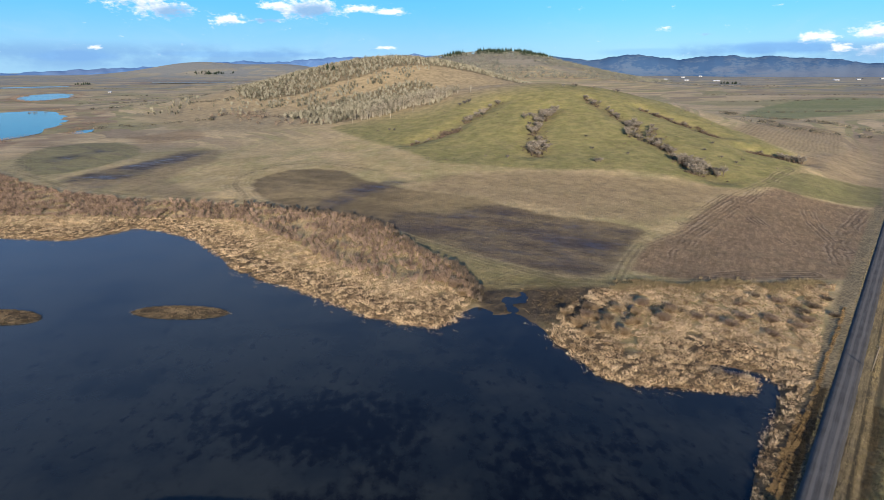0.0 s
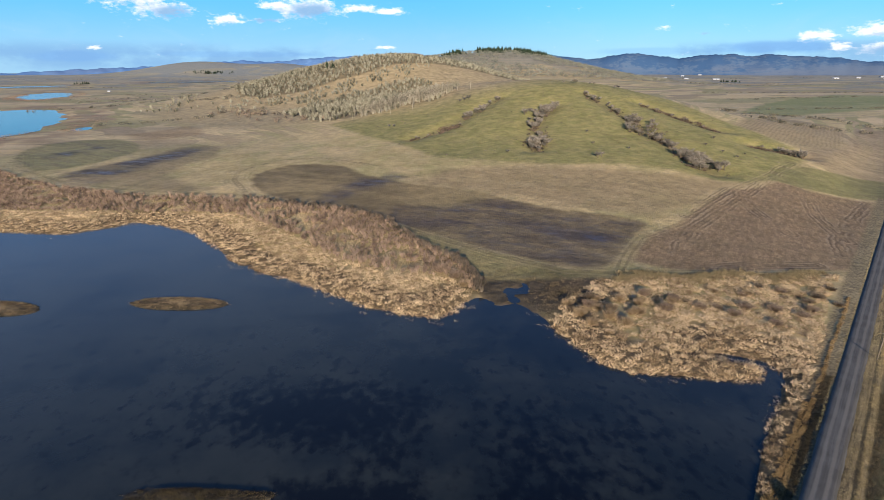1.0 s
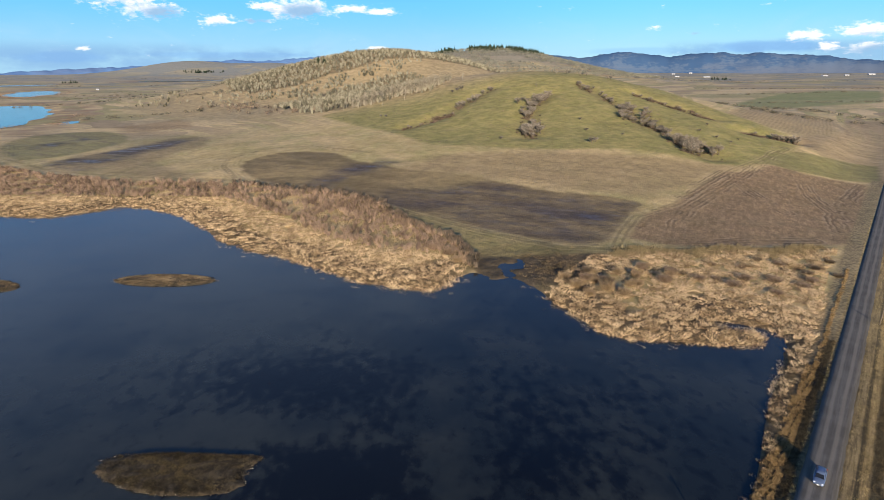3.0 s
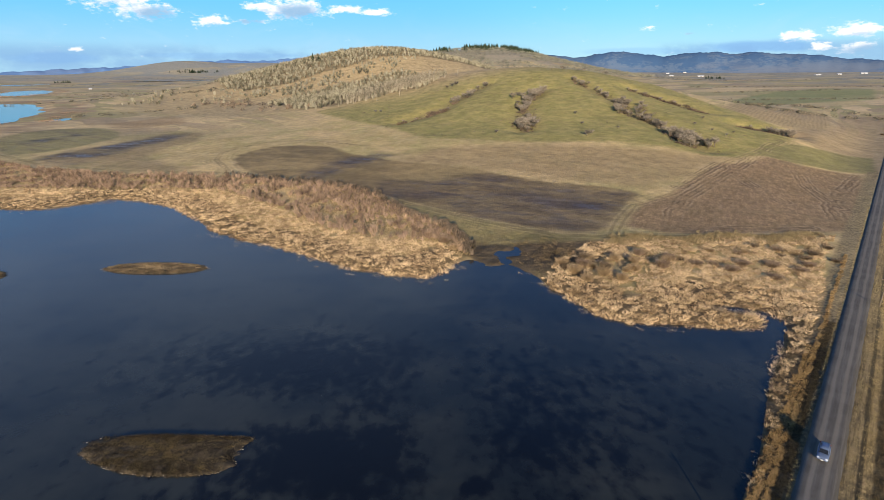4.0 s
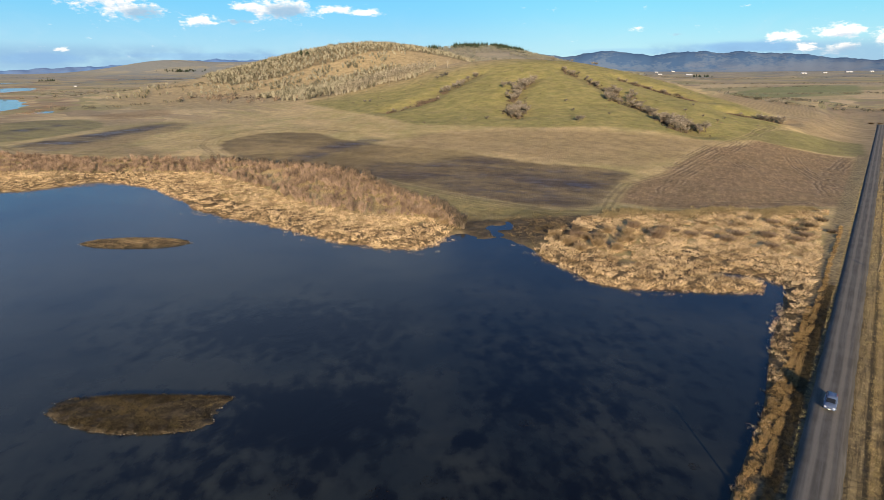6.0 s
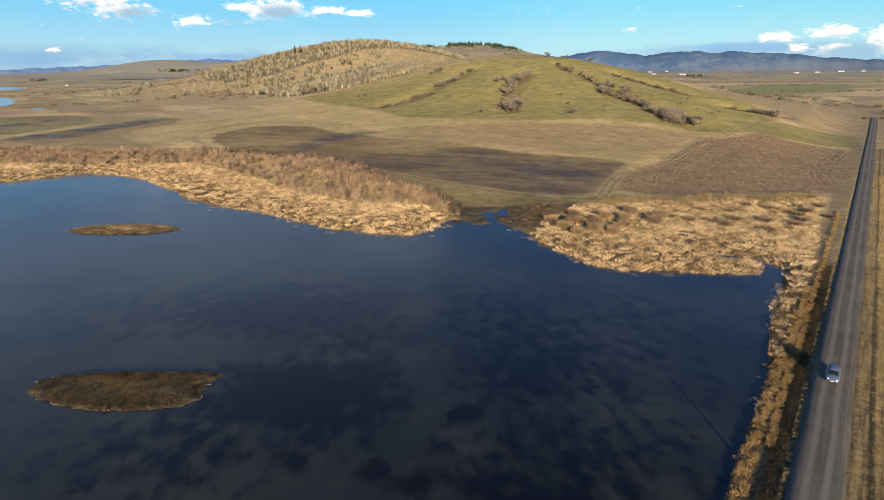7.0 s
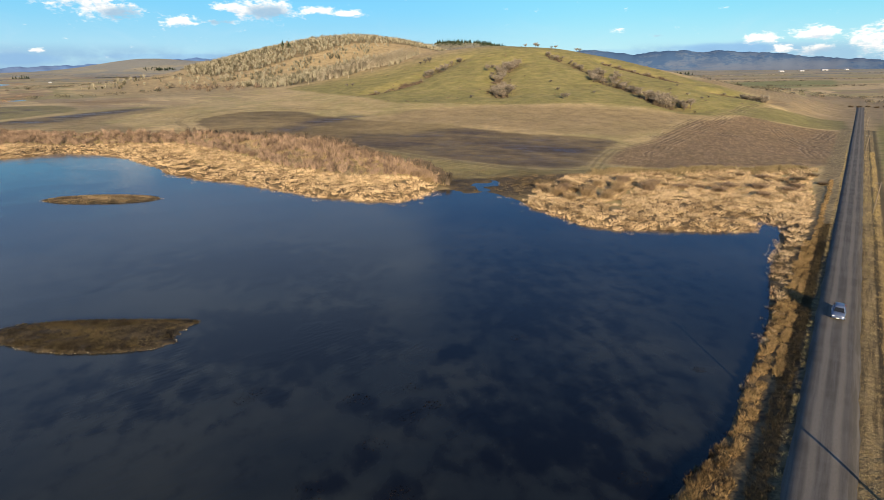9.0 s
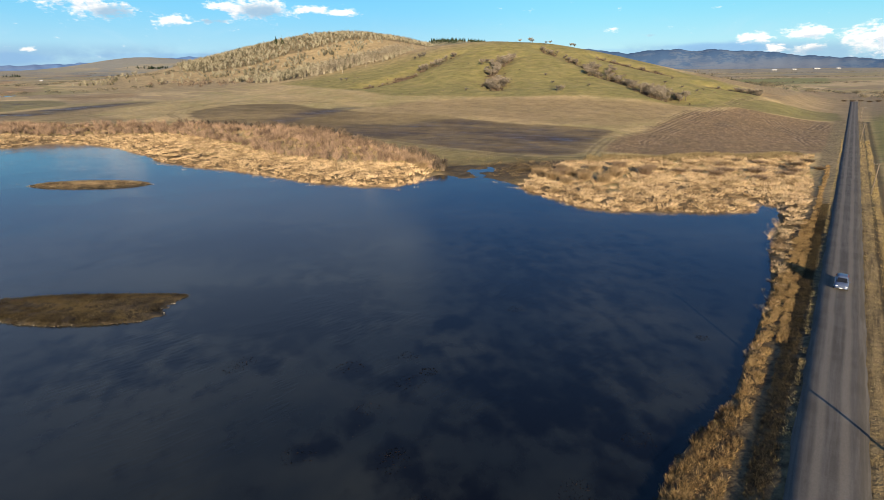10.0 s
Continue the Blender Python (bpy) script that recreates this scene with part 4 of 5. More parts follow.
def build_brush():
    rng = np.random.default_rng(8)
    x, y = scatter(LEFT_BRUSH, 2.2, rng, lambda x, y: (x > -430) & (swell(x, y, 22, 6) + 0.5 * swell(x, y, 9, 3) > -0.42))
    far = x < -190
    stuff("willow_thicket", [twigs(x[~far], y[~far], rng, 64, 2.9 + 1.0 * swell(x[~far], y[~far], 15, 8)[:, None], 1.6, 0.12), twigs(x[far], y[far], rng, 34, 2.4, 1.8, 0.2)], BRUSH, "reddish brown leafless brush behind the reed bed", "brush")
    gx, gy = scatter(LEFT_BRUSH, 2.0, rng, lambda x, y: x > -300)
    stuff("rank_grass", [tufts(gx, gy, rng, 16, 0.9, 0.8, 0.16, (0.1, 0.1), 0.7)], tinted("rank tan grass", (0.17, 0.125, 0.06), (0.42, 0.31, 0.17)), "tan grass between the leafless brush", "grass")
    mx, my = rng.normal(40, 6, 320), rng.normal(160, 8, 320)
    stuff("marsh_grass", [tufts(mx, my, rng, 30, 0.5, 0.6, 0.08, (0.1, 0.1), 0.7)], tinted("dark marsh grass", (0.06, 0.044, 0.025), (0.22, 0.16, 0.085)), "dark brown marsh grass beside the wet gap", "grass")
    # a darker hedge line on the landward edge
    k = rng.uniform(0, 1, 260)
    back = np.array(LEFT_BACK[:8], float)
    seg = k * (len(back) - 1)
    i = np.minimum(seg.astype(int), len(back) - 2)
    p = back[i] + (seg - i)[:, None] * (back[i + 1] - back[i]) + rng.normal(0, 1.1, (260, 2))
    stuff("hedge", [twigs(p[:, 0], p[:, 1], rng, 60, 2.9, 1.1, 0.24)], tinted("near black hedge twigs", (0.05, 0.042, 0.032), (0.15, 0.115, 0.085)), "dark leafless hedge along the field edge", "hedge")
    # upright old reeds along the landward edge of the second bed
    reed = tinted("grey olive reeds", (0.13, 0.10, 0.052), (0.31, 0.236, 0.126))
    x = rng.uniform(60, 138, 1400)
    y = 172 + rng.normal(0, 2.2, 1400) + 0.03 * (x - 66) + 1.5 * np.sin(x * 0.2)
    ok = swell(x, y * 2, 12, 7) > -0.35
    x, y = x[ok], y[ok]
    stuff("reed_fringe", [tufts(x, y, rng, 14, 1.5, 0.6, 0.13, (0.1, 0), 0.3)], reed, "upright olive reeds at the edge of the ploughed field", "reeds")


def bush_mesh(rng, high, wide, mat, count, width):
    one = np.zeros(1)
    v, f, t = twigs(one, one, rng, count, high, wide, width, one)
    return mesh_np("twigs", v, f, mat, dict(tint=t), False)


def build_bushes():
    rng = np.random.default_rng(12)
    kinds = [bush_mesh(rng, 3.2, 2.9, tinted("reddish willow twigs", (0.14, 0.098, 0.066), (0.38, 0.27, 0.185)), 560, 0.11), bush_mesh(rng, 3.0, 2.8, tinted("golden willow twigs", (0.22, 0.155, 0.088), (0.56, 0.40, 0.235)), 560, 0.11), bush_mesh(rng, 2.6, 2.6, tinted("dull brown willow twigs", (0.13, 0.095, 0.062), (0.33, 0.24, 0.155)), 500, 0.11)]
    labels = ("reddish bare willow bush among the reeds", "golden bare willow bush among the reeds", "dark bare shrub among the reeds")
    spots = [(42, 143, 1, 1.2), (46, 149, 0, 1.0), (50, 141, 1, 1.3), (54, 137, 1, 1.1), (52, 146, 2, 1.2), (60, 144, 1, 1.2), (62, 150, 1, 1.0), (69, 146, 0, 1.1), (48, 155, 2, 1.0), (57, 153, 1, 1.0), (73, 152, 1, 1.0),
             (40, 150, 1, 1.1), (44, 137, 1, 1.0), (66, 157, 0, 1.0), (80, 148, 0, 1.0), (88, 143, 0, 1.1), (94, 148, 0, 1.2), (102, 146, 0, 1.2), (108, 142, 0, 1.0), (116, 152, 2, 1.1), (121, 156, 2, 1.2), (124, 150, 2, 1.0),
             (112, 160, 0, 1.0), (100, 158, 1, 1.0), (90, 160, 1, 0.9), (130, 162, 2, 1.0), (107, 164, 2, 0.9), (8, 166, 1, 1.2), (5, 173, 0, 1.2), (11, 172, 1, 1.0), (0, 178, 0, 1.2), (97, 137, 0, 0.9), (113, 146, 0, 1.0)]
    ends = [road_point(548 + 5 * (k % 3), -7 + 6 * k) for k in range(6)]
    for _ in range(16):
        k = rng.uniform(0, 1)
        spots.append((44 + 80 * k + rng.normal(0, 3), 148 + 6 * k + rng.normal(0, 5), int(rng.choice((0, 0, 1, 1, 2))), rng.uniform(0.6, 0.95)))
    spots += [(p[0], p[1], 2, 1.3) for p in ends]
    for x, y, k, size in spots:
        z = float(ground_height(np.array([float(x)]), np.array([float(y)]))[0])
        ob = new("willow_bush", kinds[k])
        ob.matrix_basis = pose(x, y, z - 0.05, 0, 0, rng.uniform(0, 360)) @ Matrix.Diagonal((size * 1.25, size * 1.25, size * (rng.uniform(1.05, 1.3) if x < 72 and y > 133 else rng.uniform(0.6, 0.85)), 1))
        tagged(ob, labels[k], "bush", "bushes in the reed bed")


# ---- woods and hillside trees ----
def wood_trees(x, y, rng, cards, high, wide, size, trunk=True, bark=0.25):
    """Far leafless trees: a trunk and a loose crown of small twig clumps each."""
    n = len(x)
    z = ground_height(x, y)
    s = rng.uniform(0.7, 1.2, n)
    a = rng.uniform(0, 6.283, (n, cards))
    u = rng.uniform(-1, 1, (n, cards))
    r = rng.uniform(0.35, 1.0, (n, cards)) ** 0.6
    flat = np.sqrt(1 - u * u) * r
    cx = x[:, None] + flat * np.cos(a) * wide * s[:, None]
    cy = y[:, None] + flat * np.sin(a) * wide * s[:, None]
    cz = z[:, None] + high * s[:, None] * (0.62 + 0.38 * u * r)
    d = rng.normal(0, 1, (n, cards, 3, 3)) * size
    v = np.stack([cx, cy, cz], -1)[:, :, None, :] + d
    tint = np.repeat(rng.uniform(0, 1, n), cards * 3)
    v = v.reshape(-1, 3)
    f = np.arange(len(v)).reshape(-1, 3)
    out = [(v, f, tint)]
    if trunk:
        w = 0.28 * s
        p = np.stack([np.stack([x - w, y, z - 0.3], -1), np.stack([x + w, y, z - 0.3], -1), np.stack([x, y, z + high * s * 0.8], -1)], 1).reshape(-1, 3)
        out.append((p, np.arange(len(p)).reshape(-1, 3), np.full(len(p), bark)))
    return out


def build_woods():
    rng = np.random.default_rng(21)
    oak = tinted("grey brown oak twigs", (0.08, 0.074, 0.05), (0.325, 0.297, 0.215))
    def wooded(x, y):
        rag = 9 * swell(x, y, 34, 4) + 5 * swell(x, y, 14, 2)
        thick = (np.minimum(poly_sd(x, y, CREST_WOOD), poly_sd(x, y, LOWER_WOOD)) + rag < 0) & (swell(x, y, 42, 9) + 0.5 * swell(x, y, 17, 3) > -0.78)
        thin = (poly_sd(x, y, MIDDLE_WOOD) + rag < 4) & (swell(x, y, 30, 13) + 0.6 * swell(x, y, 13, 4) > -0.12)
        return (thick | thin) & (np.hypot((x - 5) / 62, (y - 930) / 50) > 1)

    x, y = scatter([(-450, 560), (260, 560), (260, 1200), (-450, 1200)], 6.4, rng, wooded)
    fx, fy = scatter([(-480, 820), (-340, 740), (-262, 735), (-225, 775), (-262, 870), (-330, 900), (-480, 1000)], 15, rng, lambda x, y: swell(x, y, 60, 2) > 0.1)
    x, y = np.concatenate([x, fx]), np.concatenate([y, fy])
    tall = 6.8 + 1.5 * swell(x, y, 60, 5)[:, None]
    v, f, tone = twigs(x, y, rng, 80, tall, 3.0, 0.26)
    trunks = wood_trees(x, y, rng, 1, 6.5, 1.0, 0.3, True, 0.5)[1:]
    stuff("oak_wood", [(v, f, tone * 1.3 - 0.15)] + trunks, oak, "grey leafless oak wood over the hill", "woodland")
    # the row of tall pale trunks at the wood's lower edge
    k = rng.uniform(0, 1, 420)
    line = np.array([(-84, 574), (-58, 588), (-34, 596), (-12, 597), (8, 618)], float)
    seg = k * 4
    i = np.minimum(seg.astype(int), 3)
    p = line[i] + (seg - i)[:, None] * (line[i + 1] - line[i]) + rng.normal(0, 7, (420, 2))
    pale = tinted("pale slender trunks", (0.095, 0.082, 0.06), (0.32, 0.28, 0.21))
    stuff("alder_grove", wood_trees(p[:, 0], p[:, 1], rng, 30, 11, 1.7, 0.36, True, 0.6), pale, "grove of tall pale leafless trees at the wood's edge", "woodland")
    # scrub on the lower slope
    x, y = scatter([(-330, 745), (-290, 700), (-190, 610), (-150, 585), (-110, 580), (-170, 640), (-260, 764)], 10, rng, lambda x, y: swell(x, y, 50, 8) > 0.0)
    stuff("hillside_scrub", wood_trees(x, y, rng, 26, 4.2, 3.2, 0.7, False), BRUSH_DARK, "scattered leafless scrub below the wood", "scrub")
    # the far hill
    far = tinted("far leafless wood", (0.11, 0.112, 0.09), (0.21, 0.20, 0.15))
    x, y = scatter([(-300, 1950), (250, 1800), (750, 1950), (1000, 2400), (800, 2750), (-300, 2750)], 21, rng, lambda x, y: swell(x, y, 400, 3) > -0.5)
    stuff("far_wood", wood_trees(x, y, rng, 44, 11, 9, 1.1, False), far, "distant leafless wood on a low hill", "woodland")
    fir = tinted("dark fir needles", (0.012, 0.022, 0.012), (0.035, 0.05, 0.026))
    cx, cy = rng.uniform(10, 470, 26), rng.uniform(2450, 2600, 26)
    pick = rng.integers(0, 26, 330)
    x, y = cx[pick] + rng.normal(0, 15, 330), cy[pick] + rng.normal(0, 25, 330)
    stuff("far_firs", fir_cones(x, y, rng, 22), fir, "dark firs along a distant hilltop", "woodland")
    x = np.concatenate([rng.normal(-1466, 50, 60), rng.normal(-1560, 25, 10), rng.normal(1305, 22, 16) ])
    y = np.concatenate([rng.normal(3480, 30, 60), rng.normal(2360, 15, 10), rng.normal(2520, 15, 16) ])
    stuff("far_copse", fir_cones(x, y, rng, 13), fir, "small dark copses out on the plain", "woodland")
    lone = plain("fir bark", (0.06, 0.045, 0.035), 0.95)
    for k, (x, y, tall) in enumerate(((-210, 1006, 15), (-198, 998, 17), (-275, 1012, 12))):
        z = float(ground_height(np.array([x * 1.0]), np.array([y * 1.0]))[0])
        root = thing("fir_tree", "dark fir standing above the leafless wood", "tree", "firs on the wooded ridge", pose(x, y, z))
        bm = bmesh.new()
        tube(bm, (0, 0, -0.5), (0, 0, tall * 0.9), 0.35, 0.06)
        part("trunk", bm, lone, root)
        v, f, t = fir_cones(np.zeros(1), np.zeros(1), rng, tall)[0]
        v[:, 2] -= float(ground_height(np.zeros(1), np.zeros(1))[0])
        new("crown", mesh_np("crown", v, f, fir, dict(tint=t), False)).parent = root
    # reddish reeds round the far pools
    rx, ry = [], []
    for cx, cy, a, b, turn in POOLS[:2] + POOLS[3:4]:
        count = int((a + b) * 1.0)
        k, r = rng.uniform(0, 6.283, count), 1.16 + np.abs(rng.normal(0, 0.3, count))
        ok = swell(k * 10, r * 12, 14, 3) > 0.1
        k, r = k[ok], r[ok]
        c, s = math.cos(radians(turn)), math.sin(radians(turn))
        rx.append(cx + c * a * r * np.cos(k) - s * b * r * np.sin(k))
        ry.append(cy + s * a * r * np.cos(k) + c * b * r * np.sin(k))
    stuff("pool_reeds", wood_trees(np.concatenate(rx), np.concatenate(ry), rng, 60, 1.2, 11.0, 0.35, False), tinted("russet reeds", (0.15, 0.10, 0.066), (0.27, 0.185, 0.12)), "russet reeds round the distant flood pools", "reeds")
    # hedgerows and clumps out on the plain
    px, py = [], []
    for ax, ay, bx, by, count in ((300, 560, 620, 600, 70), (380, 640, 420, 690, 14), (520, 900, 900, 1000, 60), (700, 1500, 1500, 1600, 120), (-420, 900, -250, 880, 40), (-520, 1080, -330, 1120, 40), (-800, 1150, -520, 1200, 40),  (-300, 1450, -900, 1500, 60), (-420, 640, -300, 720, 24), (-700, 900, -480, 1000, 40), (-900, 1300, -300, 1350, 60),
                                  (-1500, 2000, -500, 2150, 90), (900, 2100, 2200, 2300, 120), (440, 500, 500, 510, 16), (440, 850, 520, 630, 60), (446, 870, 462, 850, 26), (640, 1230, 1000, 1330, 50), (1200, 3000, 3200, 3100, 140), (-2600, 2900, -900, 3000, 140), (775, 2205, 1385, 2300, 150)):
        k = rng.uniform(0, 1, count)
        px.append(ax + k * (bx - ax) + rng.normal(0, 4, count))
        py.append(ay + k * (by - ay) + rng.normal(0, 4, count))
    stuff("hedgerow", wood_trees(np.concatenate(px), np.concatenate(py), rng, 30, 3.2, 3.8, 0.5, False), tinted("dull far hedge twigs", (0.06, 0.058, 0.042), (0.17, 0.145, 0.10)), "brown leafless hedgerows between the far fields", "hedge")


def fir_cones(x, y, rng, high):
    n = len(x)
    z = ground_height(x, y)
    tall = rng.uniform(0.5, 1.1, n)
    out_v, tint = [], []
    for tier in range(5):
        k = tier / 5
        for j in range(8):
            a = j * 0.8976 + rng.uniform(0, 1, n)
            h = high * tall
            r = (1 - k) * high * 0.36
            top = np.stack([x, y, z + h * (k + 0.32)], -1)
            p1 = np.stack([x + r * np.cos(a), y + r * np.sin(a), z + h * (k * 0.85 + 0.08)], -1)
            p2 = np.stack([x + r * np.cos(a + 0.8), y + r * np.sin(a + 0.8), z + h * (k * 0.85 + 0.10)], -1)
            out_v.append(np.stack([top, p1, p2], 1).reshape(-1, 3))
            tint.append(np.repeat(rng.uniform(0, 1, n), 3))
    v = np.concatenate(out_v)
    return [(v, np.arange(len(v)).reshape(-1, 3), np.concatenate(tint))]


def tube(bm, p, q, r0, r1, sides=6):
    """A tapered limb from p to q."""
    p, q = Vector(p), Vector(q)
    turn = (q - p).to_track_quat("Z", "Y")
    rings = []
    for at, r in ((p, r0), (q, r1)):
        rings.append([bm.verts.new(at + turn @ Vector((r * math.cos(6.2832 * i / sides), r * math.sin(6.2832 * i / sides), 0))) for i in range(sides)])
    for i in range(sides):
        bm.faces.new((rings[0][i], rings[0][(i + 1) % sides], rings[1][(i + 1) % sides], rings[1][i]))
    bm.faces.new(rings[0][::-1])
    bm.faces.new(rings[1])


BARK = plain("grey bark", (0.11, 0.085, 0.06), 0.95, 0, 3.0)


def bare_tree(name, rnd, high, spread, twig_mat, label, group):
    """A leafless tree: trunk with limbs, and a crown of fine twigs."""
    root = thing(name, label, "tree", group)
    bm = bmesh.new()
    tips = []
    fork = high * 0.28
    tube(bm, (0, 0, -0.4), (0.1, 0, fork), 0.28, 0.2)
    for i in range(7):
        a = i * 0.9 + rnd.uniform(-0.3, 0.3)
        r = spread * rnd.uniform(0.45, 0.8)
        q = Vector((r * math.cos(a), r * math.sin(a), high * rnd.uniform(0.55, 0.85)))
        mid = Vector((0.1, 0, fork)).lerp(q, 0.5) + Vector((0, 0, 0.06 * high))
        tube(bm, (0.1, 0, fork - 0.1), mid, 0.13, 0.09, 5)
        tube(bm, mid, q, 0.09, 0.03, 5)
        tips += [mid, q, mid.lerp(q, 0.5)]
    part("trunk", bm, BARK, root)
    nr = np.random.default_rng(rnd.randrange(9999))
    base = np.array([tuple(t) for t in tips])
    k = nr.integers(0, len(base), 520)
    p = base[k] + nr.normal(0, 0.45, (520, 3))
    q = p + nr.normal(0, 1, (520, 3)) * np.array([0.75, 0.75, 0.5]) * spread * 0.28 + np.array([0, 0, 0.35])
    w = nr.normal(0, 1, (520, 3)) * 0.07
    v = np.stack([p - w, p + w, q], 1).reshape(-1, 3)
    me = mesh_np("crown", v, np.arange(len(v)).reshape(-1, 3), twig_mat, dict(tint=np.repeat(nr.uniform(0, 1, 520), 3)), False)
    new("crown", me).parent = root
    return root


def build_hill_trees():
    rnd = random.Random(4)
    grey = tinted("grey lichened twigs", (0.10, 0.088, 0.07), (0.33, 0.28, 0.22))
    red = tinted("brown thorn twigs", (0.07, 0.062, 0.052), (0.18, 0.158, 0.128))
    group = "trees in the hillside gullies"
    kinds = [bare_tree("gully_tree", rnd, 6.5, 3.6, grey, "grey leafless tree in a hillside gully", group), bare_tree("gully_tree", rnd, 5.2, 3.4, red, "brown leafless thorn tree in a hillside gully", group),
             bare_tree("gully_tree", rnd, 7.5, 4.0, grey, "tall grey leafless tree in a hillside gully", group)]
    used = set()

    def plant(x, y, size, k):
        z = float(ground_height(np.array([x]), np.array([y]))[0])
        m = pose(x, y, z, rnd.uniform(-4, 4), rnd.uniform(-4, 4), rnd.uniform(0, 360)) @ Matrix.Scale(size, 4)
        if k in used:
            made = copy_thing(kinds[k], m)
            made.matrix_basis = m
        else:
            kinds[k].matrix_basis = m
            used.add(k)

    rng = np.random.default_rng(14)
    sx, sy = [], []
    # gully, from, to (shares of its length), half width, trees, their size, low shrubs
    for g, f0, f1, wide, trees, tall, shrubs in ((0, 0.0, 0.42, 8.5, 36, 0.9, 150), (0, 0.5, 1.0, 6.0, 26, 0.95, 60), (1, 0.0, 0.22, 7.5, 28, 0.95, 130), (1, 0.2, 0.62, 6.5, 46, 0.75, 180), (1, 0.6, 1.0, 4.5, 26, 0.65, 80),
                                                 (2, 0.0, 0.5, 4.5, 4, 0.5, 130), (2, 0.55, 0.8, 3.0, 3, 0.5, 50), (2, 0.88, 1.0, 2.5, 2, 0.5, 24), (3, 0.0, 0.1, 2.5, 3, 0.4, 20), (3, 0.2, 0.45, 6.5, 2, 0.5, 150), (3, 0.62, 0.85, 5.0, 16, 0.8, 30),
                                                 (3, 0.9, 1.0, 2.5, 6, 0.7, 10), (4, 0.0, 0.45, 3.0, 12, 0.75, 40), (4, 0.5, 1.0, 2.0, 2, 0.5, 40)):
        line = GULLIES[g]

        clumps = [(f0 + (f1 - f0) * rnd.random(), rnd.gauss(0, wide * 0.55), rnd.gauss(0, wide * 0.4), rnd.uniform(0.35, 1.0)) for _ in range(3 + int(18 * (f1 - f0)))]

        def spot_on():
            share, ox, oy, loose = rnd.choice(clumps)
            s = min(1.0, max(0.0, share + rnd.gauss(0, 0.02))) * (len(line) - 1)
            j = min(int(s), len(line) - 2)
            f = s - j
            return line[j][0] + f * (line[j + 1][0] - line[j][0]) + ox + rnd.gauss(0, wide * 0.5 * loose), line[j][1] + f * (line[j + 1][1] - line[j][1]) + oy + rnd.gauss(0, wide * 0.5 * loose)

        for _ in range(trees):
            plant(*spot_on(), tall * rnd.uniform(0.65, 1.25), rnd.choice((0, 0, 1, 1, 2)))
        for _ in range(shrubs):
            x, y = spot_on()
            sx.append(x)
            sy.append(y)
    # low scrub that fills the gullies
    sx, sy = np.array(sx), np.array(sy)
    stuff("gully_scrub", [twigs(sx, sy, rng, 60, 2.0, 1.8, 0.10)], tinted("dark gully scrub", (0.055, 0.042, 0.032), (0.18, 0.13, 0.09)), "dark leafless scrub filling the hillside gullies", "scrub")
    hx, hy = scatter(HILL_GRASS, 9.0, rng, lambda x, y: (y < 620) & (swell(x, y, 40, 5) + 0.6 * swell(x, y, 13, 3) > 0.55))
    stuff("hill_tussocks", [twigs(hx, hy, rng, 40, 0.9, 1.5, 0.12)], BRUSH_DARK, "small dark tussocks scattered over the green hill", "scrub")
    # single bushes and the small trees along the brow
    for x, y, size, k in ((101, 344, 0.75, 1), (104, 346, 0.6, 0), (45, 365, 0.45, 1), (128, 586, 0.6, 0), (139, 588, 0.8, 2), (142, 590, 0.7, 1), (155, 584, 0.45, 1), (159, 582, 0.6, 0), (178, 572, 0.65, 0), (182, 574, 0.75, 1), (22, 553, 0.8, 1), (26, 556, 0.9, 1), (17, 550, 0.6, 1),
                          (-44, 487, 0.5, 1), (-49, 490, 0.5, 1), (110, 410, 0.4, 1), (107, 379, 0.45, 1), (128, 365, 0.35, 1), (200, 395, 0.4, 1), (190, 360, 0.4, 1), (248, 384, 0.7, 0), (254, 382, 0.8, 0), (185, 375, 0.4, 1), (195, 350, 0.35, 1), (205, 360, 0.3, 1)):
        plant(float(x), float(y), size, k)


# ---- islands in the lake ----
STONE = plain("shore stone", (0.26, 0.23, 0.18), 0.9, 0, 3.0, 0.6)


WEED_SPOTS = [(-4, 53), (-1, 51), (3, 51), (2, 55), (-3, 45), (0, 41), (2, 36), (-2, 38), (21, 38), (36, 56), (15, 35), (15, 66), (-6, 41), (-14, 55), (-17, 53), (24, 33), (9, 32), (-9, 33)]


def build_pondweed():
    """Clumps of dead water weed that break the surface."""
    rng = np.random.default_rng(31)
    out = []
    for cx, cy in WEED_SPOTS:
        for _ in range(1):
            ox, oy, r = cx + rng.normal(0, 1.2), cy + rng.normal(0, 1.2), rng.uniform(0.8, 1.8)
            count = 110
            k, d = rng.uniform(0, 6.283, count), np.sqrt(rng.uniform(0, 1, count)) * r
            p = np.stack([ox + d * np.cos(k), oy + 0.8 * d * np.sin(k), np.full(count, 0.01)], -1)
            v = p[:, None, :] + rng.normal(0, 1, (count, 3, 3)) * np.array([0.055, 0.055, 0.02])
            v[:, :, 2] = np.maximum(v[:, :, 2], -0.02)
            out.append((v.reshape(-1, 3), np.arange(count * 3).reshape(-1, 3), np.repeat(rng.uniform(0, 1, count) ** 5 * 0.9 - 0.25, 3)))
    stuff("pondweed", out, tinted("dead water weed", (0.006, 0.005, 0.005), (0.075, 0.045, 0.03)), "dark dead weed breaking the lake surface", "weed")


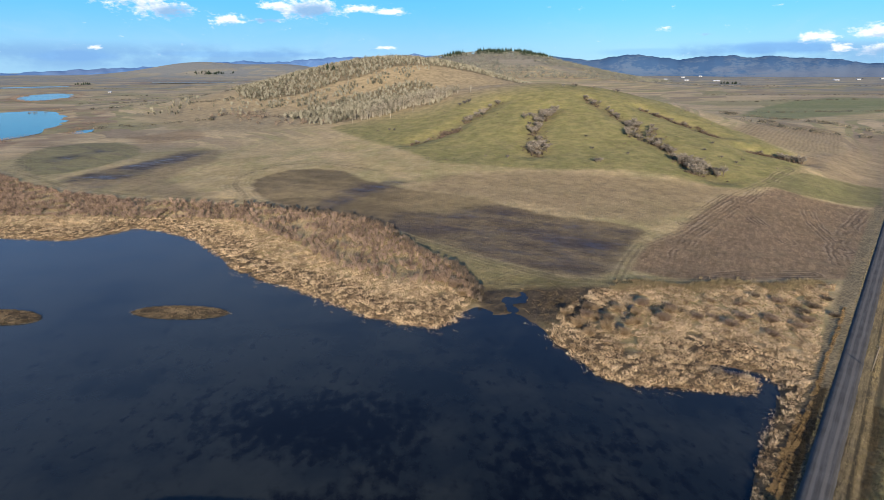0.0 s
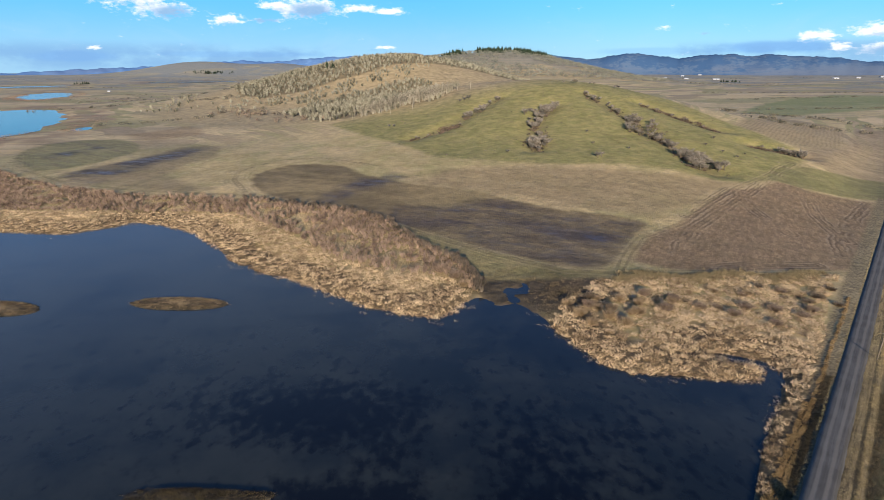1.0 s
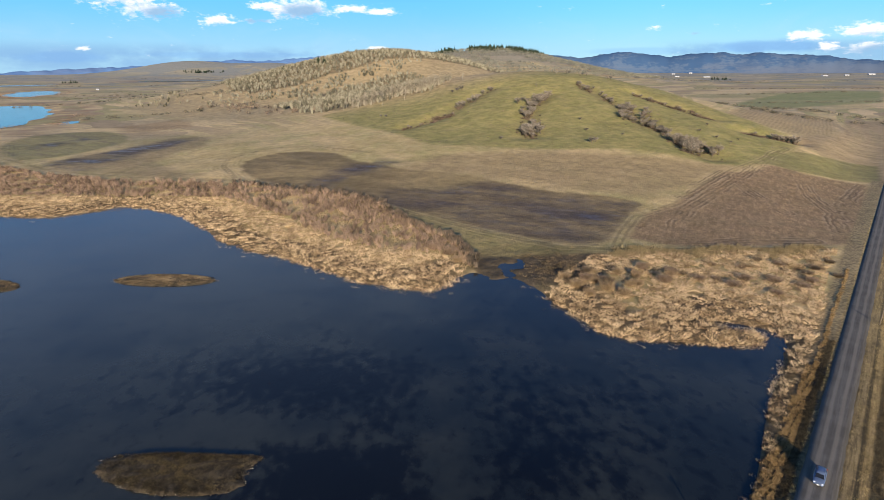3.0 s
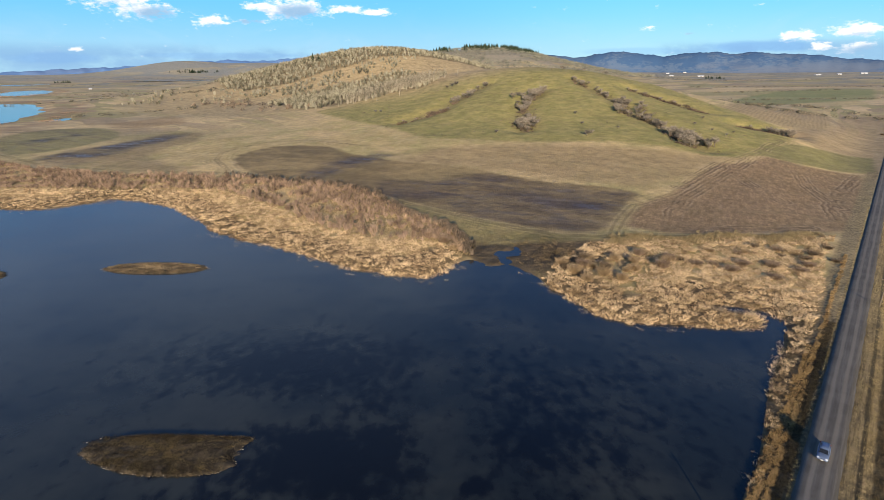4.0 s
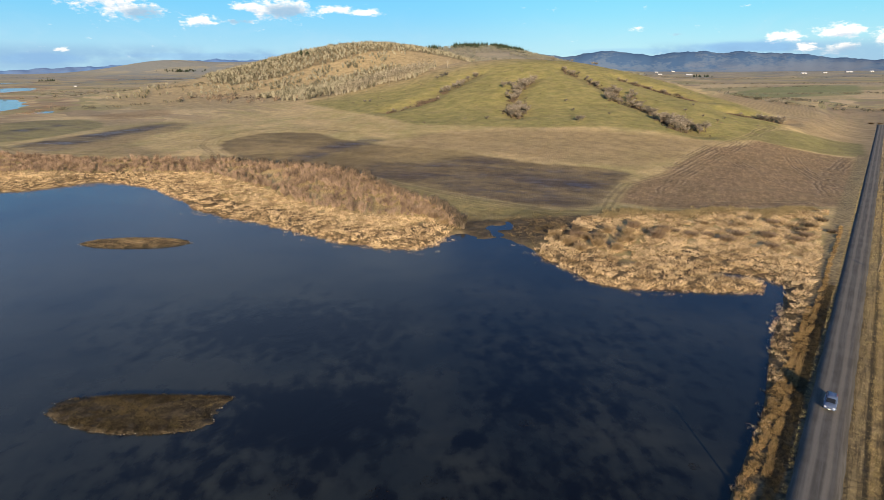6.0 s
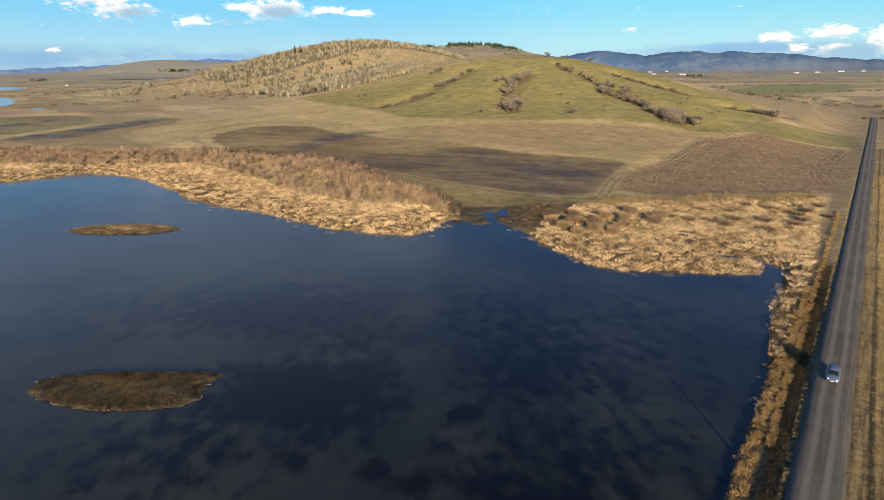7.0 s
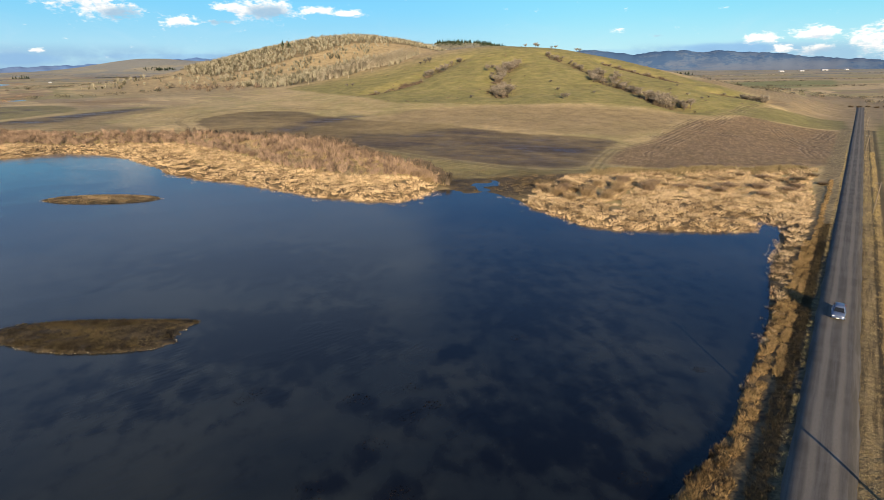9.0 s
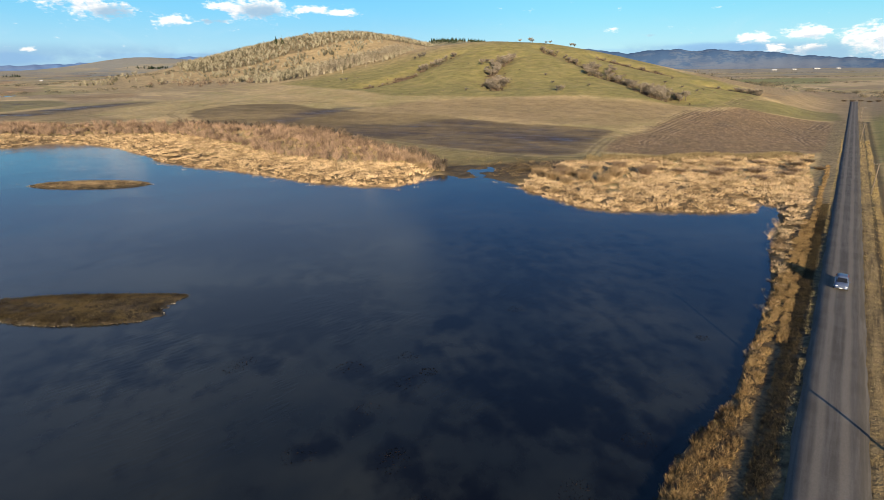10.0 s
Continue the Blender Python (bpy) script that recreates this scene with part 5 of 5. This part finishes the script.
def build_islands():
    made, n = material("weedy mud bank")
    grit = n.noise(2.2, 5, 0.7)
    colour = n.mix(n.step(n.noise(0.5, 5, 0.65), 0.4, 0.62), (0.032, 0.025, 0.016), (0.105, 0.078, 0.046))
    colour = n.mix(n.step(grit, 0.45, 0.7), colour, (0.03, 0.026, 0.017))
    n.surface(colour, 0.95, n.bump(grit, 0.8, 0.12))
    rng = np.random.default_rng(3)
    weed = tinted("brown dead weeds", (0.024, 0.019, 0.012), (0.135, 0.102, 0.052))
    pale_weed = tinted("tan dead weeds", (0.05, 0.038, 0.023), (0.36, 0.265, 0.155))
    # the near island: blunt to the west, with a spit at its north-east corner
    blunt = [(-54.6, 70.8), (-55, 73.0), (-53.4, 74.5), (-48.6, 75.0), (-41, 75.1), (-33, 74.4), (-28.2, 73.9), (-29.6, 71.6), (-30.0, 69.6), (-29.6, 67.6), (-31.2, 66.1), (-36, 65.5), (-42, 65.7), (-48, 67.2), (-52, 69.0)]

    def oval(a, b):
        return [(a * math.cos(6.2832 * i / 30), b * math.sin(6.2832 * i / 30)) for i in range(30)]

    for cx, cy, shape, turn, high, label in ((-83.2, 153.3, oval(16, 4.6), -3, 0.4, "low mud island with dead brown weeds"), (-138, 149.6, oval(13.5, 5.0), -8, 0.4, "low mud island with dead brown weeds"),
                                             (-41, 70.6, [(x + 41, y - 70.6) for x, y in blunt], 0, 0.3, "dark mud island edged with pale stones")):
        m = 160
        ring_in = np.array(shape + shape[:1])
        run = np.concatenate([[0], np.cumsum(np.hypot(*np.diff(ring_in, axis=0).T))])
        at = np.linspace(0, run[-1], m, endpoint=False)
        ex, ey = np.interp(at, run, ring_in[:, 0]), np.interp(at, run, ring_in[:, 1])
        for _ in range(3):
            ex, ey = (ex * 2 + np.roll(ex, 1) + np.roll(ex, -1)) / 4, (ey * 2 + np.roll(ey, 1) + np.roll(ey, -1)) / 4
        rag = 1 + 0.022 * swell(ex * 1.0, ey * 3.0, 3.0, cx) + 0.02 * rng.normal(0, 1, m)
        rings = [(1.05, -0.4), (1.0, 0.03), (0.95, 0.5), (0.86, 0.85), (0.6, 1.0), (0.3, 1.0), (0.02, 1.0)]
        v = []
        c, s = math.cos(radians(turn)), math.sin(radians(turn))
        for r, h in rings:
            x, y = ex * rag * r, ey * rag * r
            z = high * h + (0.1 * swell(x, y, 2.5, 4) if h > 0.2 else 0)
            v.append(np.stack([cx + c * x - s * y, cy + s * x + c * y, z + 0 * x], 1))
        i = np.arange((len(rings) - 1) * m).reshape(-1, m)
        j = np.roll(i, -1, 1)
        faces = np.stack([i.ravel(), j.ravel(), j.ravel() + m, i.ravel() + m], 1)
        me = mesh_np("mud_island", np.concatenate(v), faces, made)
        island = tagged(new("mud_island", me), label, "island", "islands in the lake")
        count = 3600
        pick = rng.integers(0, m, count)
        r = np.sqrt(rng.uniform(0, 1.0, count)) * rag[pick]
        x, y = ex[pick] * r, ey[pick] * r
        x, y = x + rng.normal(0, 0.15, count), y + rng.normal(0, 0.1, count)
        kept = (swell(x, y * 1.6, 3.2, 5) + rng.normal(0, 0.4, count) > -0.45)
        x, y, r = x[kept], y[kept], r[kept]
        vv, ff, tt = tufts(cx + c * x - s * y, cy + s * x + c * y, rng, 14, 0.2, 0.34, 0.06, (0, 0), 1.0)
        tt = tt + np.repeat(0.35 * swell(x, y * 1.5, 4.5, 8) + 0.25 - 0.45 * r, 42)
        top = np.repeat(high * ramp(r, 1.02, 0.86) + 0.02, 42)
        vv[:, 2] = vv[:, 2] + 0.15 + top
        ob = new("weed_cover", mesh_np("weed_cover", vv, ff, weed if cy < 100 else pale_weed, dict(tint=tt), False))
        ob.parent = island
        bm = bmesh.new()
        pebble = random.Random(int(abs(cx) * 10))
        for _ in range(130):
            k = pebble.randrange(m)
            r = pebble.gauss(1.0, 0.02)
            x, y, size = ex[k] * rag[k] * r, ey[k] * rag[k] * r, pebble.uniform(0.03, 0.10)
            bmesh.ops.create_icosphere(bm, subdivisions=1, radius=size, matrix=Matrix.Translation((cx + c * x - s * y, cy + s * x + c * y, 0.05)) @ pose(0, 0, 0, pebble.uniform(0, 90), 0, pebble.uniform(0, 360)) @ Matrix.Diagonal((1.3, 0.9, 0.7, 1)))
        tagged(part("stone_edge", bm, STONE, island, "stones along the water's edge"), kind="stuff")


# ---- utility poles ----
def build_poles():
    wood = plain("weathered pole wood", (0.15, 0.12, 0.085), 0.85, 0, 4.0)
    glass = plain("grey porcelain", (0.2, 0.2, 0.19), 0.3, 0, 8.0, 0.1)
    root = thing("utility_pole", "weathered wooden utility pole beside the gravel road", "utility pole", "poles along the road")
    bm = bmesh.new()
    tube(bm, (0, 0, -0.8), (0, 0, 7.4), 0.16, 0.11, 12)
    part("pole", bm, wood, root, "", True)
    bm = bmesh.new()
    bmesh.ops.create_cube(bm, size=1, matrix=Matrix.Translation((0, 0.16, 7.05)) @ Matrix.Diagonal((2.0, 0.08, 0.10, 1)))
    bmesh.ops.bevel(bm, geom=bm.edges[:], offset=0.015, segments=1, affect="EDGES")
    part("crossarm", bm, wood, root)
    for x in (-0.95, -0.45, 0.95):
        bm = bmesh.new()
        tube(bm, (x, 0.16, 7.11), (x, 0.16, 7.23), 0.05, 0.06, 8)
        tube(bm, (x, 0.16, 7.23), (x, 0.16, 7.31), 0.04, 0.03, 8)
        part("insulator", bm, glass, root)
    first = True
    for x, y in ((38.3, 30.5), (111, 117.8), (183, 203), (257.5, 288), (331, 373)):
        z = float(ground_height(np.array([x * 1.0]), np.array([y * 1.0]))[0])
        m = pose(x, y, z, 0.6, 1.0, -41)
        if first:
            root.matrix_basis = m
            first = False
        else:
            copy_thing(root, m)


# ---- the car ----
def loft(bm, sections):
    """Skin over closed rings of equal count, with ends closed."""
    rings = [[bm.verts.new(p) for p in ring] for ring in sections]
    n = len(rings[0])
    for a, b in zip(rings, rings[1:]):
        for i in range(n):
            bm.faces.new((a[i], a[(i + 1) % n], b[(i + 1) % n], b[i]))
    bm.faces.new(rings[0][::-1])
    bm.faces.new(rings[-1])
    bmesh.ops.recalc_face_normals(bm, faces=bm.faces)


def section(x, half, low, top, crown=0.04, tuck=0.06):
    """A car's cross section at x: sill, flank, shoulder and crowned top."""
    pts = [(half - tuck, low), (half - 0.01, low + 0.12), (half, (low + top) / 2), (half - 0.03, top - 0.10), (half - 0.10, top - 0.02), (half * 0.5, top + crown * 0.7), (0, top + crown)]
    ring = pts + [(-y, z) for y, z in pts[-2::-1]]
    return [(x, y, z) for y, z in ring]


def slab(bm, size, at, bevel=0.02, turn=None):
    m = Matrix.Translation(at) @ (turn or Matrix()) @ Matrix.Diagonal((*size, 1))
    made = bmesh.ops.create_cube(bm, size=1, matrix=m)
    edges = {e for v in made["verts"] for e in v.link_edges}
    if bevel:
        bmesh.ops.bevel(bm, geom=list(edges), offset=bevel, segments=2, affect="EDGES")


def panel(bm, corners, thick=0.012):
    """A pane through four corners, with thickness."""
    c = [Vector(p) for p in corners]
    n = (c[1] - c[0]).cross(c[3] - c[0]).normalized() * thick
    a = [bm.verts.new(p + n) for p in c]
    b = [bm.verts.new(p - n) for p in c]
    bm.faces.new(a)
    bm.faces.new(b[::-1])
    for i in range(4):
        bm.faces.new((a[i], b[i], b[(i + 1) % 4], a[(i + 1) % 4]))
    bmesh.ops.recalc_face_normals(bm, faces=bm.faces)


def build_car():
    paint = plain("silver blue car paint", (0.115, 0.155, 0.24), 0.3, 0.3, 40.0, 0.06, 0.0, 0.5)
    glass = plain("dark car glass", (0.012, 0.014, 0.018), 0.04, 0, 10.0, 0.1, 0.0, 0.6)
    rubber = plain("black tyre rubber", (0.02, 0.02, 0.02), 0.85, 0, 30)
    alloy = plain("grey alloy wheel", (0.45, 0.46, 0.47), 0.35, 0.8, 20, 0.1)
    lamp = plain("clear headlamp lens", (0.85, 0.86, 0.88), 0.12, 0.2, 20, 0.05, 0.0, 0.8)
    trim = plain("black plastic trim", (0.03, 0.03, 0.032), 0.6, 0, 20, 0.2)
    red = plain("red tail lamp lens", (0.35, 0.02, 0.02), 0.2, 0, 20, 0.1)
    white = plain("number plate", (0.75, 0.75, 0.72), 0.5, 0, 30, 0.05)
    heading = math.degrees(math.atan2(-ROAD_U[1], -ROAD_U[0]))
    car = thing("car", "silver blue estate car driving on the gravel road", "car", "", pose(*road_point(35.0, 0.1, 1.275), 0, 0, heading) @ Matrix.Scale(0.9, 4))
    bm = bmesh.new()
    loft(bm, [section(-2.16, 0.72, 0.42, 0.86), section(-2.08, 0.82, 0.30, 0.98), section(-1.7, 0.88, 0.22, 1.0), section(-0.6, 0.89, 0.20, 0.98), section(0.5, 0.89, 0.20, 0.97), section(0.95, 0.88, 0.20, 0.96, 0.05),
              section(1.5, 0.86, 0.22, 0.86, 0.06), section(1.9, 0.81, 0.25, 0.76, 0.05), section(2.1, 0.70, 0.30, 0.64, 0.03), section(2.17, 0.58, 0.36, 0.55, 0.01)])
    part("body", bm, paint, car, "", True)
    bm = bmesh.new()
    loft(bm, [section(-2.02, 0.70, 0.95, 1.20, 0.02), section(-1.78, 0.68, 0.95, 1.52, 0.04), section(-1.2, 0.68, 0.95, 1.60, 0.05), section(-0.2, 0.68, 0.95, 1.62, 0.05), section(0.30, 0.67, 0.95, 1.58, 0.05), section(0.62, 0.70, 0.95, 1.30, 0.03), section(0.98, 0.74, 0.93, 0.99, 0.02)])
    part("cabin", bm, paint, car, "", True)
    bm = bmesh.new()
    panel(bm, [(0.99, -0.64, 1.06), (0.99, 0.64, 1.06), (0.47, 0.55, 1.49), (0.47, -0.55, 1.49)], 0.015)
    part("windscreen", bm, glass, car, "dark windscreen")
    bm = bmesh.new()
    panel(bm, [(-2.09, 0.58, 1.10), (-2.09, -0.58, 1.10), (-1.86, -0.54, 1.50), (-1.86, 0.54, 1.50)], 0.015)
    part("rear_window", bm, glass, car)
    for s in (1, -1):
        for x0, x1, t0, t1 in ((0.72, -0.28, 0.22, -0.28), (-0.36, -1.15, -0.36, -1.15), (-1.22, -1.90, -1.22, -1.72)):
            bm = bmesh.new()
            panel(bm, [(x0, s * 0.735, 1.06), (x1, s * 0.735, 1.06), (t1, s * 0.685, 1.48), (t0, s * 0.685, 1.48)], 0.012)
            part("side_window", bm, glass, car)
        bm = bmesh.new()
        tube(bm, (-1.6, s * 0.56, 1.67), (0.0, s * 0.56, 1.69), 0.022, 0.022, 8)
        for x in (-1.5, -0.1):
            tube(bm, (x, s * 0.56, 1.58), (x, s * 0.56, 1.68), 0.025, 0.02, 6)
        part("roof_rail", bm, trim, car)
        bm = bmesh.new()
        slab(bm, (0.10, 0.15, 0.12), (0.62, s * 0.93, 1.08), 0.03)
        part("wing_mirror", bm, paint, car)
        bm = bmesh.new()
        slab(bm, (0.20, 0.34, 0.15), (1.99, s * 0.56, 0.66), 0.04, Matrix.Rotation(radians(-s * 18), 4, "Z"))
        part("headlight", bm, lamp, car, "clear headlight")
        bm = bmesh.new()
        slab(bm, (0.08, 0.16, 0.42), (-2.10, s * 0.70, 0.98), 0.03)
        part("tail_light", bm, red, car, "red tail light")
        for x in (1.35, -1.32):
            bm = bmesh.new()
            bmesh.ops.create_cone(bm, cap_ends=True, segments=28, radius1=0.33, radius2=0.33, depth=0.21, matrix=Matrix.Translation((x, s * 0.80, 0.33)) @ Matrix.Rotation(radians(90), 4, "X"))
            bmesh.ops.bevel(bm, geom=[e for e in bm.edges if e.is_boundary or len(e.link_faces) == 2 and max(len(f.verts) for f in e.link_faces) > 4], offset=0.035, segments=2, affect="EDGES")
            wheel = part("wheel", bm, rubber, car, "", True)
            bm = bmesh.new()
            bmesh.ops.create_cone(bm, cap_ends=True, segments=20, radius1=0.21, radius2=0.17, depth=0.03, matrix=Matrix.Translation((x, s * 0.915, 0.33)) @ Matrix.Rotation(radians(-90 * s), 4, "X"))
            part("rim", bm, alloy, wheel, "grey alloy rim")
    bm = bmesh.new()
    slab(bm, (0.12, 1.1, 0.16), (2.13, 0, 0.40), 0.04)
    part("front_bumper", bm, trim, car, "black lower bumper")
    bm = bmesh.new()
    for i in range(3):
        slab(bm, (0.04, 0.72, 0.03), (2.14 - 0.01 * i, 0, 0.55 + 0.05 * i), 0.008)
    part("grille", bm, trim, car, "black grille")
    bm = bmesh.new()
    slab(bm, (0.02, 0.36, 0.11), (2.2, 0, 0.42), 0.004)
    part("number_plate", bm, white, car)


# ---- far farms ----
def build_farms():
    wall = plain("pale farm wall", (0.36, 0.36, 0.35), 0.8, 0, 1.0, 0.12)
    roof = plain("grey sheet roof", (0.42, 0.44, 0.47), 0.55, 0.2, 1.0, 0.15)
    dark = plain("dark doorway", (0.05, 0.05, 0.05), 0.9, 0, 1.0, 0.1)
    for x, y, long, wide, high, turn in ((1130, 2980, 60, 24, 9, 10), (1175, 2950, 36, 22, 14, -20), (1290, 2960, 44, 18, 7, 0), (1420, 2900, 70, 22, 7, 5), (2030, 2880, 60, 24, 8, 12), (2160, 2900, 40, 20, 7, -8), (2330, 2950, 70, 22, 8, 0),
                                         (2500, 3000, 50, 20, 8, 15), (-1050, 1720, 16, 10, 5, 10),
                                         (1700, 3700, 40, 18, 10, 0), (2400, 3800, 46, 18, 10, 10), (2900, 3650, 40, 18, 10, -5), (1500, 3500, 40, 16, 9, 0)):
        z = float(ground_height(np.array([x * 1.0]), np.array([y * 1.0]))[0])
        long, wide, high = long * 0.5, wide * 0.5, high * 0.5
        barn = thing("farm_building", "white farm building far out on the plain", "building", "far farm buildings", pose(x, y, z - 0.3, 0, 0, turn))
        bm = bmesh.new()
        slab(bm, (long, wide, high), (0, 0, high / 2), 0)
        part("wall", bm, wall, barn)
        bm = bmesh.new()
        loft(bm, [[(e, -wide / 2 - 0.8, high - 0.1), (e, wide / 2 + 0.8, high - 0.1), (e, 0, high + wide * 0.28)] for e in (-long / 2 - 0.8, long / 2 + 0.8)])
        part("roof", bm, roof, barn)
        bm = bmesh.new()
        slab(bm, (long * 0.16, 0.3, high * 0.6), (0, -wide / 2 - 0.05, high * 0.3), 0)
        part("door", bm, dark, barn)


# ---- the rim of the land ----
def build_ranges():
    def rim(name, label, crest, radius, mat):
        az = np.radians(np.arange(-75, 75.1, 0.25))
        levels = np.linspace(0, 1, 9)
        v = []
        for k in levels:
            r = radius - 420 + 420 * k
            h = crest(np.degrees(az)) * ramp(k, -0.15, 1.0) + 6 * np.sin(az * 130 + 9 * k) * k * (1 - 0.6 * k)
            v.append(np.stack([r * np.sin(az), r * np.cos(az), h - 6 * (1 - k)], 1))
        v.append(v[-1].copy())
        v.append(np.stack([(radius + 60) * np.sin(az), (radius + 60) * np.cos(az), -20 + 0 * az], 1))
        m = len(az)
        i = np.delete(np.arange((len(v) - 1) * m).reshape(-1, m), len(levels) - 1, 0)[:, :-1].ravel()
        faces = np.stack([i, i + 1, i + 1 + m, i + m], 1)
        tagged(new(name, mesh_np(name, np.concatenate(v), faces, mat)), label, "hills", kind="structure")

    def low_blue(a):
        """Crest heights, by bearing."""
        at = (-75, -46, -38.7, -35, -32.3, -28.6, -26.3, -24.4, -22.9, -19.4, -17.3, -15.2, -12.2, -9.4, -8, -6, -3.1, -0.5, 6, 30, 75)
        high = (44, 40, 42, 60, 72, 84, 93, 122, 119, 133, 121, 136, 158, 168, 164, 170, 192, 170, 150, 60, 50)
        return np.interp(a, at, high) + 2.5 * np.sin(a * 3.7) + 2.0 * np.sin(a * 7.9 + 1) + 1.0 * np.sin(a * 17.1)

    def right_range(a):
        at = (-75, 3, 8, 10.2, 11.9, 14.1, 15.4, 18.1, 20, 21.6, 22.7, 23.8, 25.4, 27.4, 28.4, 30.3, 32.2, 33.8, 35.2, 36.7, 38, 42.4, 50, 75)
        high = (-60, -40, 130, 163, 161, 136, 143, 178, 165, 149, 136, 151, 161, 163, 147, 160, 143, 142, 130, 112, 104, 82, 70, 70)
        return np.interp(a, at, high) + 2.0 * np.sin(a * 4.7) + 1.6 * np.sin(a * 11.3) + 1.2 * np.sin(a * 23)

    # Forest and field colours with the blue of distance haze painted in.
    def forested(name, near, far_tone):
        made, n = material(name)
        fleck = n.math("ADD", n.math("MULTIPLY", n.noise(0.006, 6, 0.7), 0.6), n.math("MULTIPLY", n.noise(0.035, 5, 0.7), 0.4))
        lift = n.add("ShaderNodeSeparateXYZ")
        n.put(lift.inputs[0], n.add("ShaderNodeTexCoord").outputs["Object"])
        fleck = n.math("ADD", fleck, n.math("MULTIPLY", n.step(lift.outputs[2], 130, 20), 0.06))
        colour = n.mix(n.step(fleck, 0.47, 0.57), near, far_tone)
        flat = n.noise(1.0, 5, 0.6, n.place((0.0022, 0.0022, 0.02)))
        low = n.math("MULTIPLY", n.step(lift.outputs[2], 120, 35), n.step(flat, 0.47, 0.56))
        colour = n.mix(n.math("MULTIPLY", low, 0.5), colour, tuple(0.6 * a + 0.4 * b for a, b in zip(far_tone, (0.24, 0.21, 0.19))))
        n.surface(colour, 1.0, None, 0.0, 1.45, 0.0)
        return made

    rim("distant_range", "low hills along the horizon, coloured with blue haze", low_blue, 4780, forested("haze blue far forest", (0.11, 0.21, 0.40), (0.14, 0.25, 0.44)))
    rim("forested_range", "forested hills with fields beyond the plain, coloured with blue haze", right_range, 4500, forested("haze tinted green forest", (0.055, 0.11, 0.205), (0.10, 0.15, 0.225)))


build_ground()
build_water()
for spot in POOLS:
    far_pool("blue flood water on the distant plain", *spot)
build_road()
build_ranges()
build_islands()
build_pondweed()
build_woods()
build_hill_trees()
build_farms()
build_reeds()
build_brush()
build_bushes()
build_poles()
build_car()
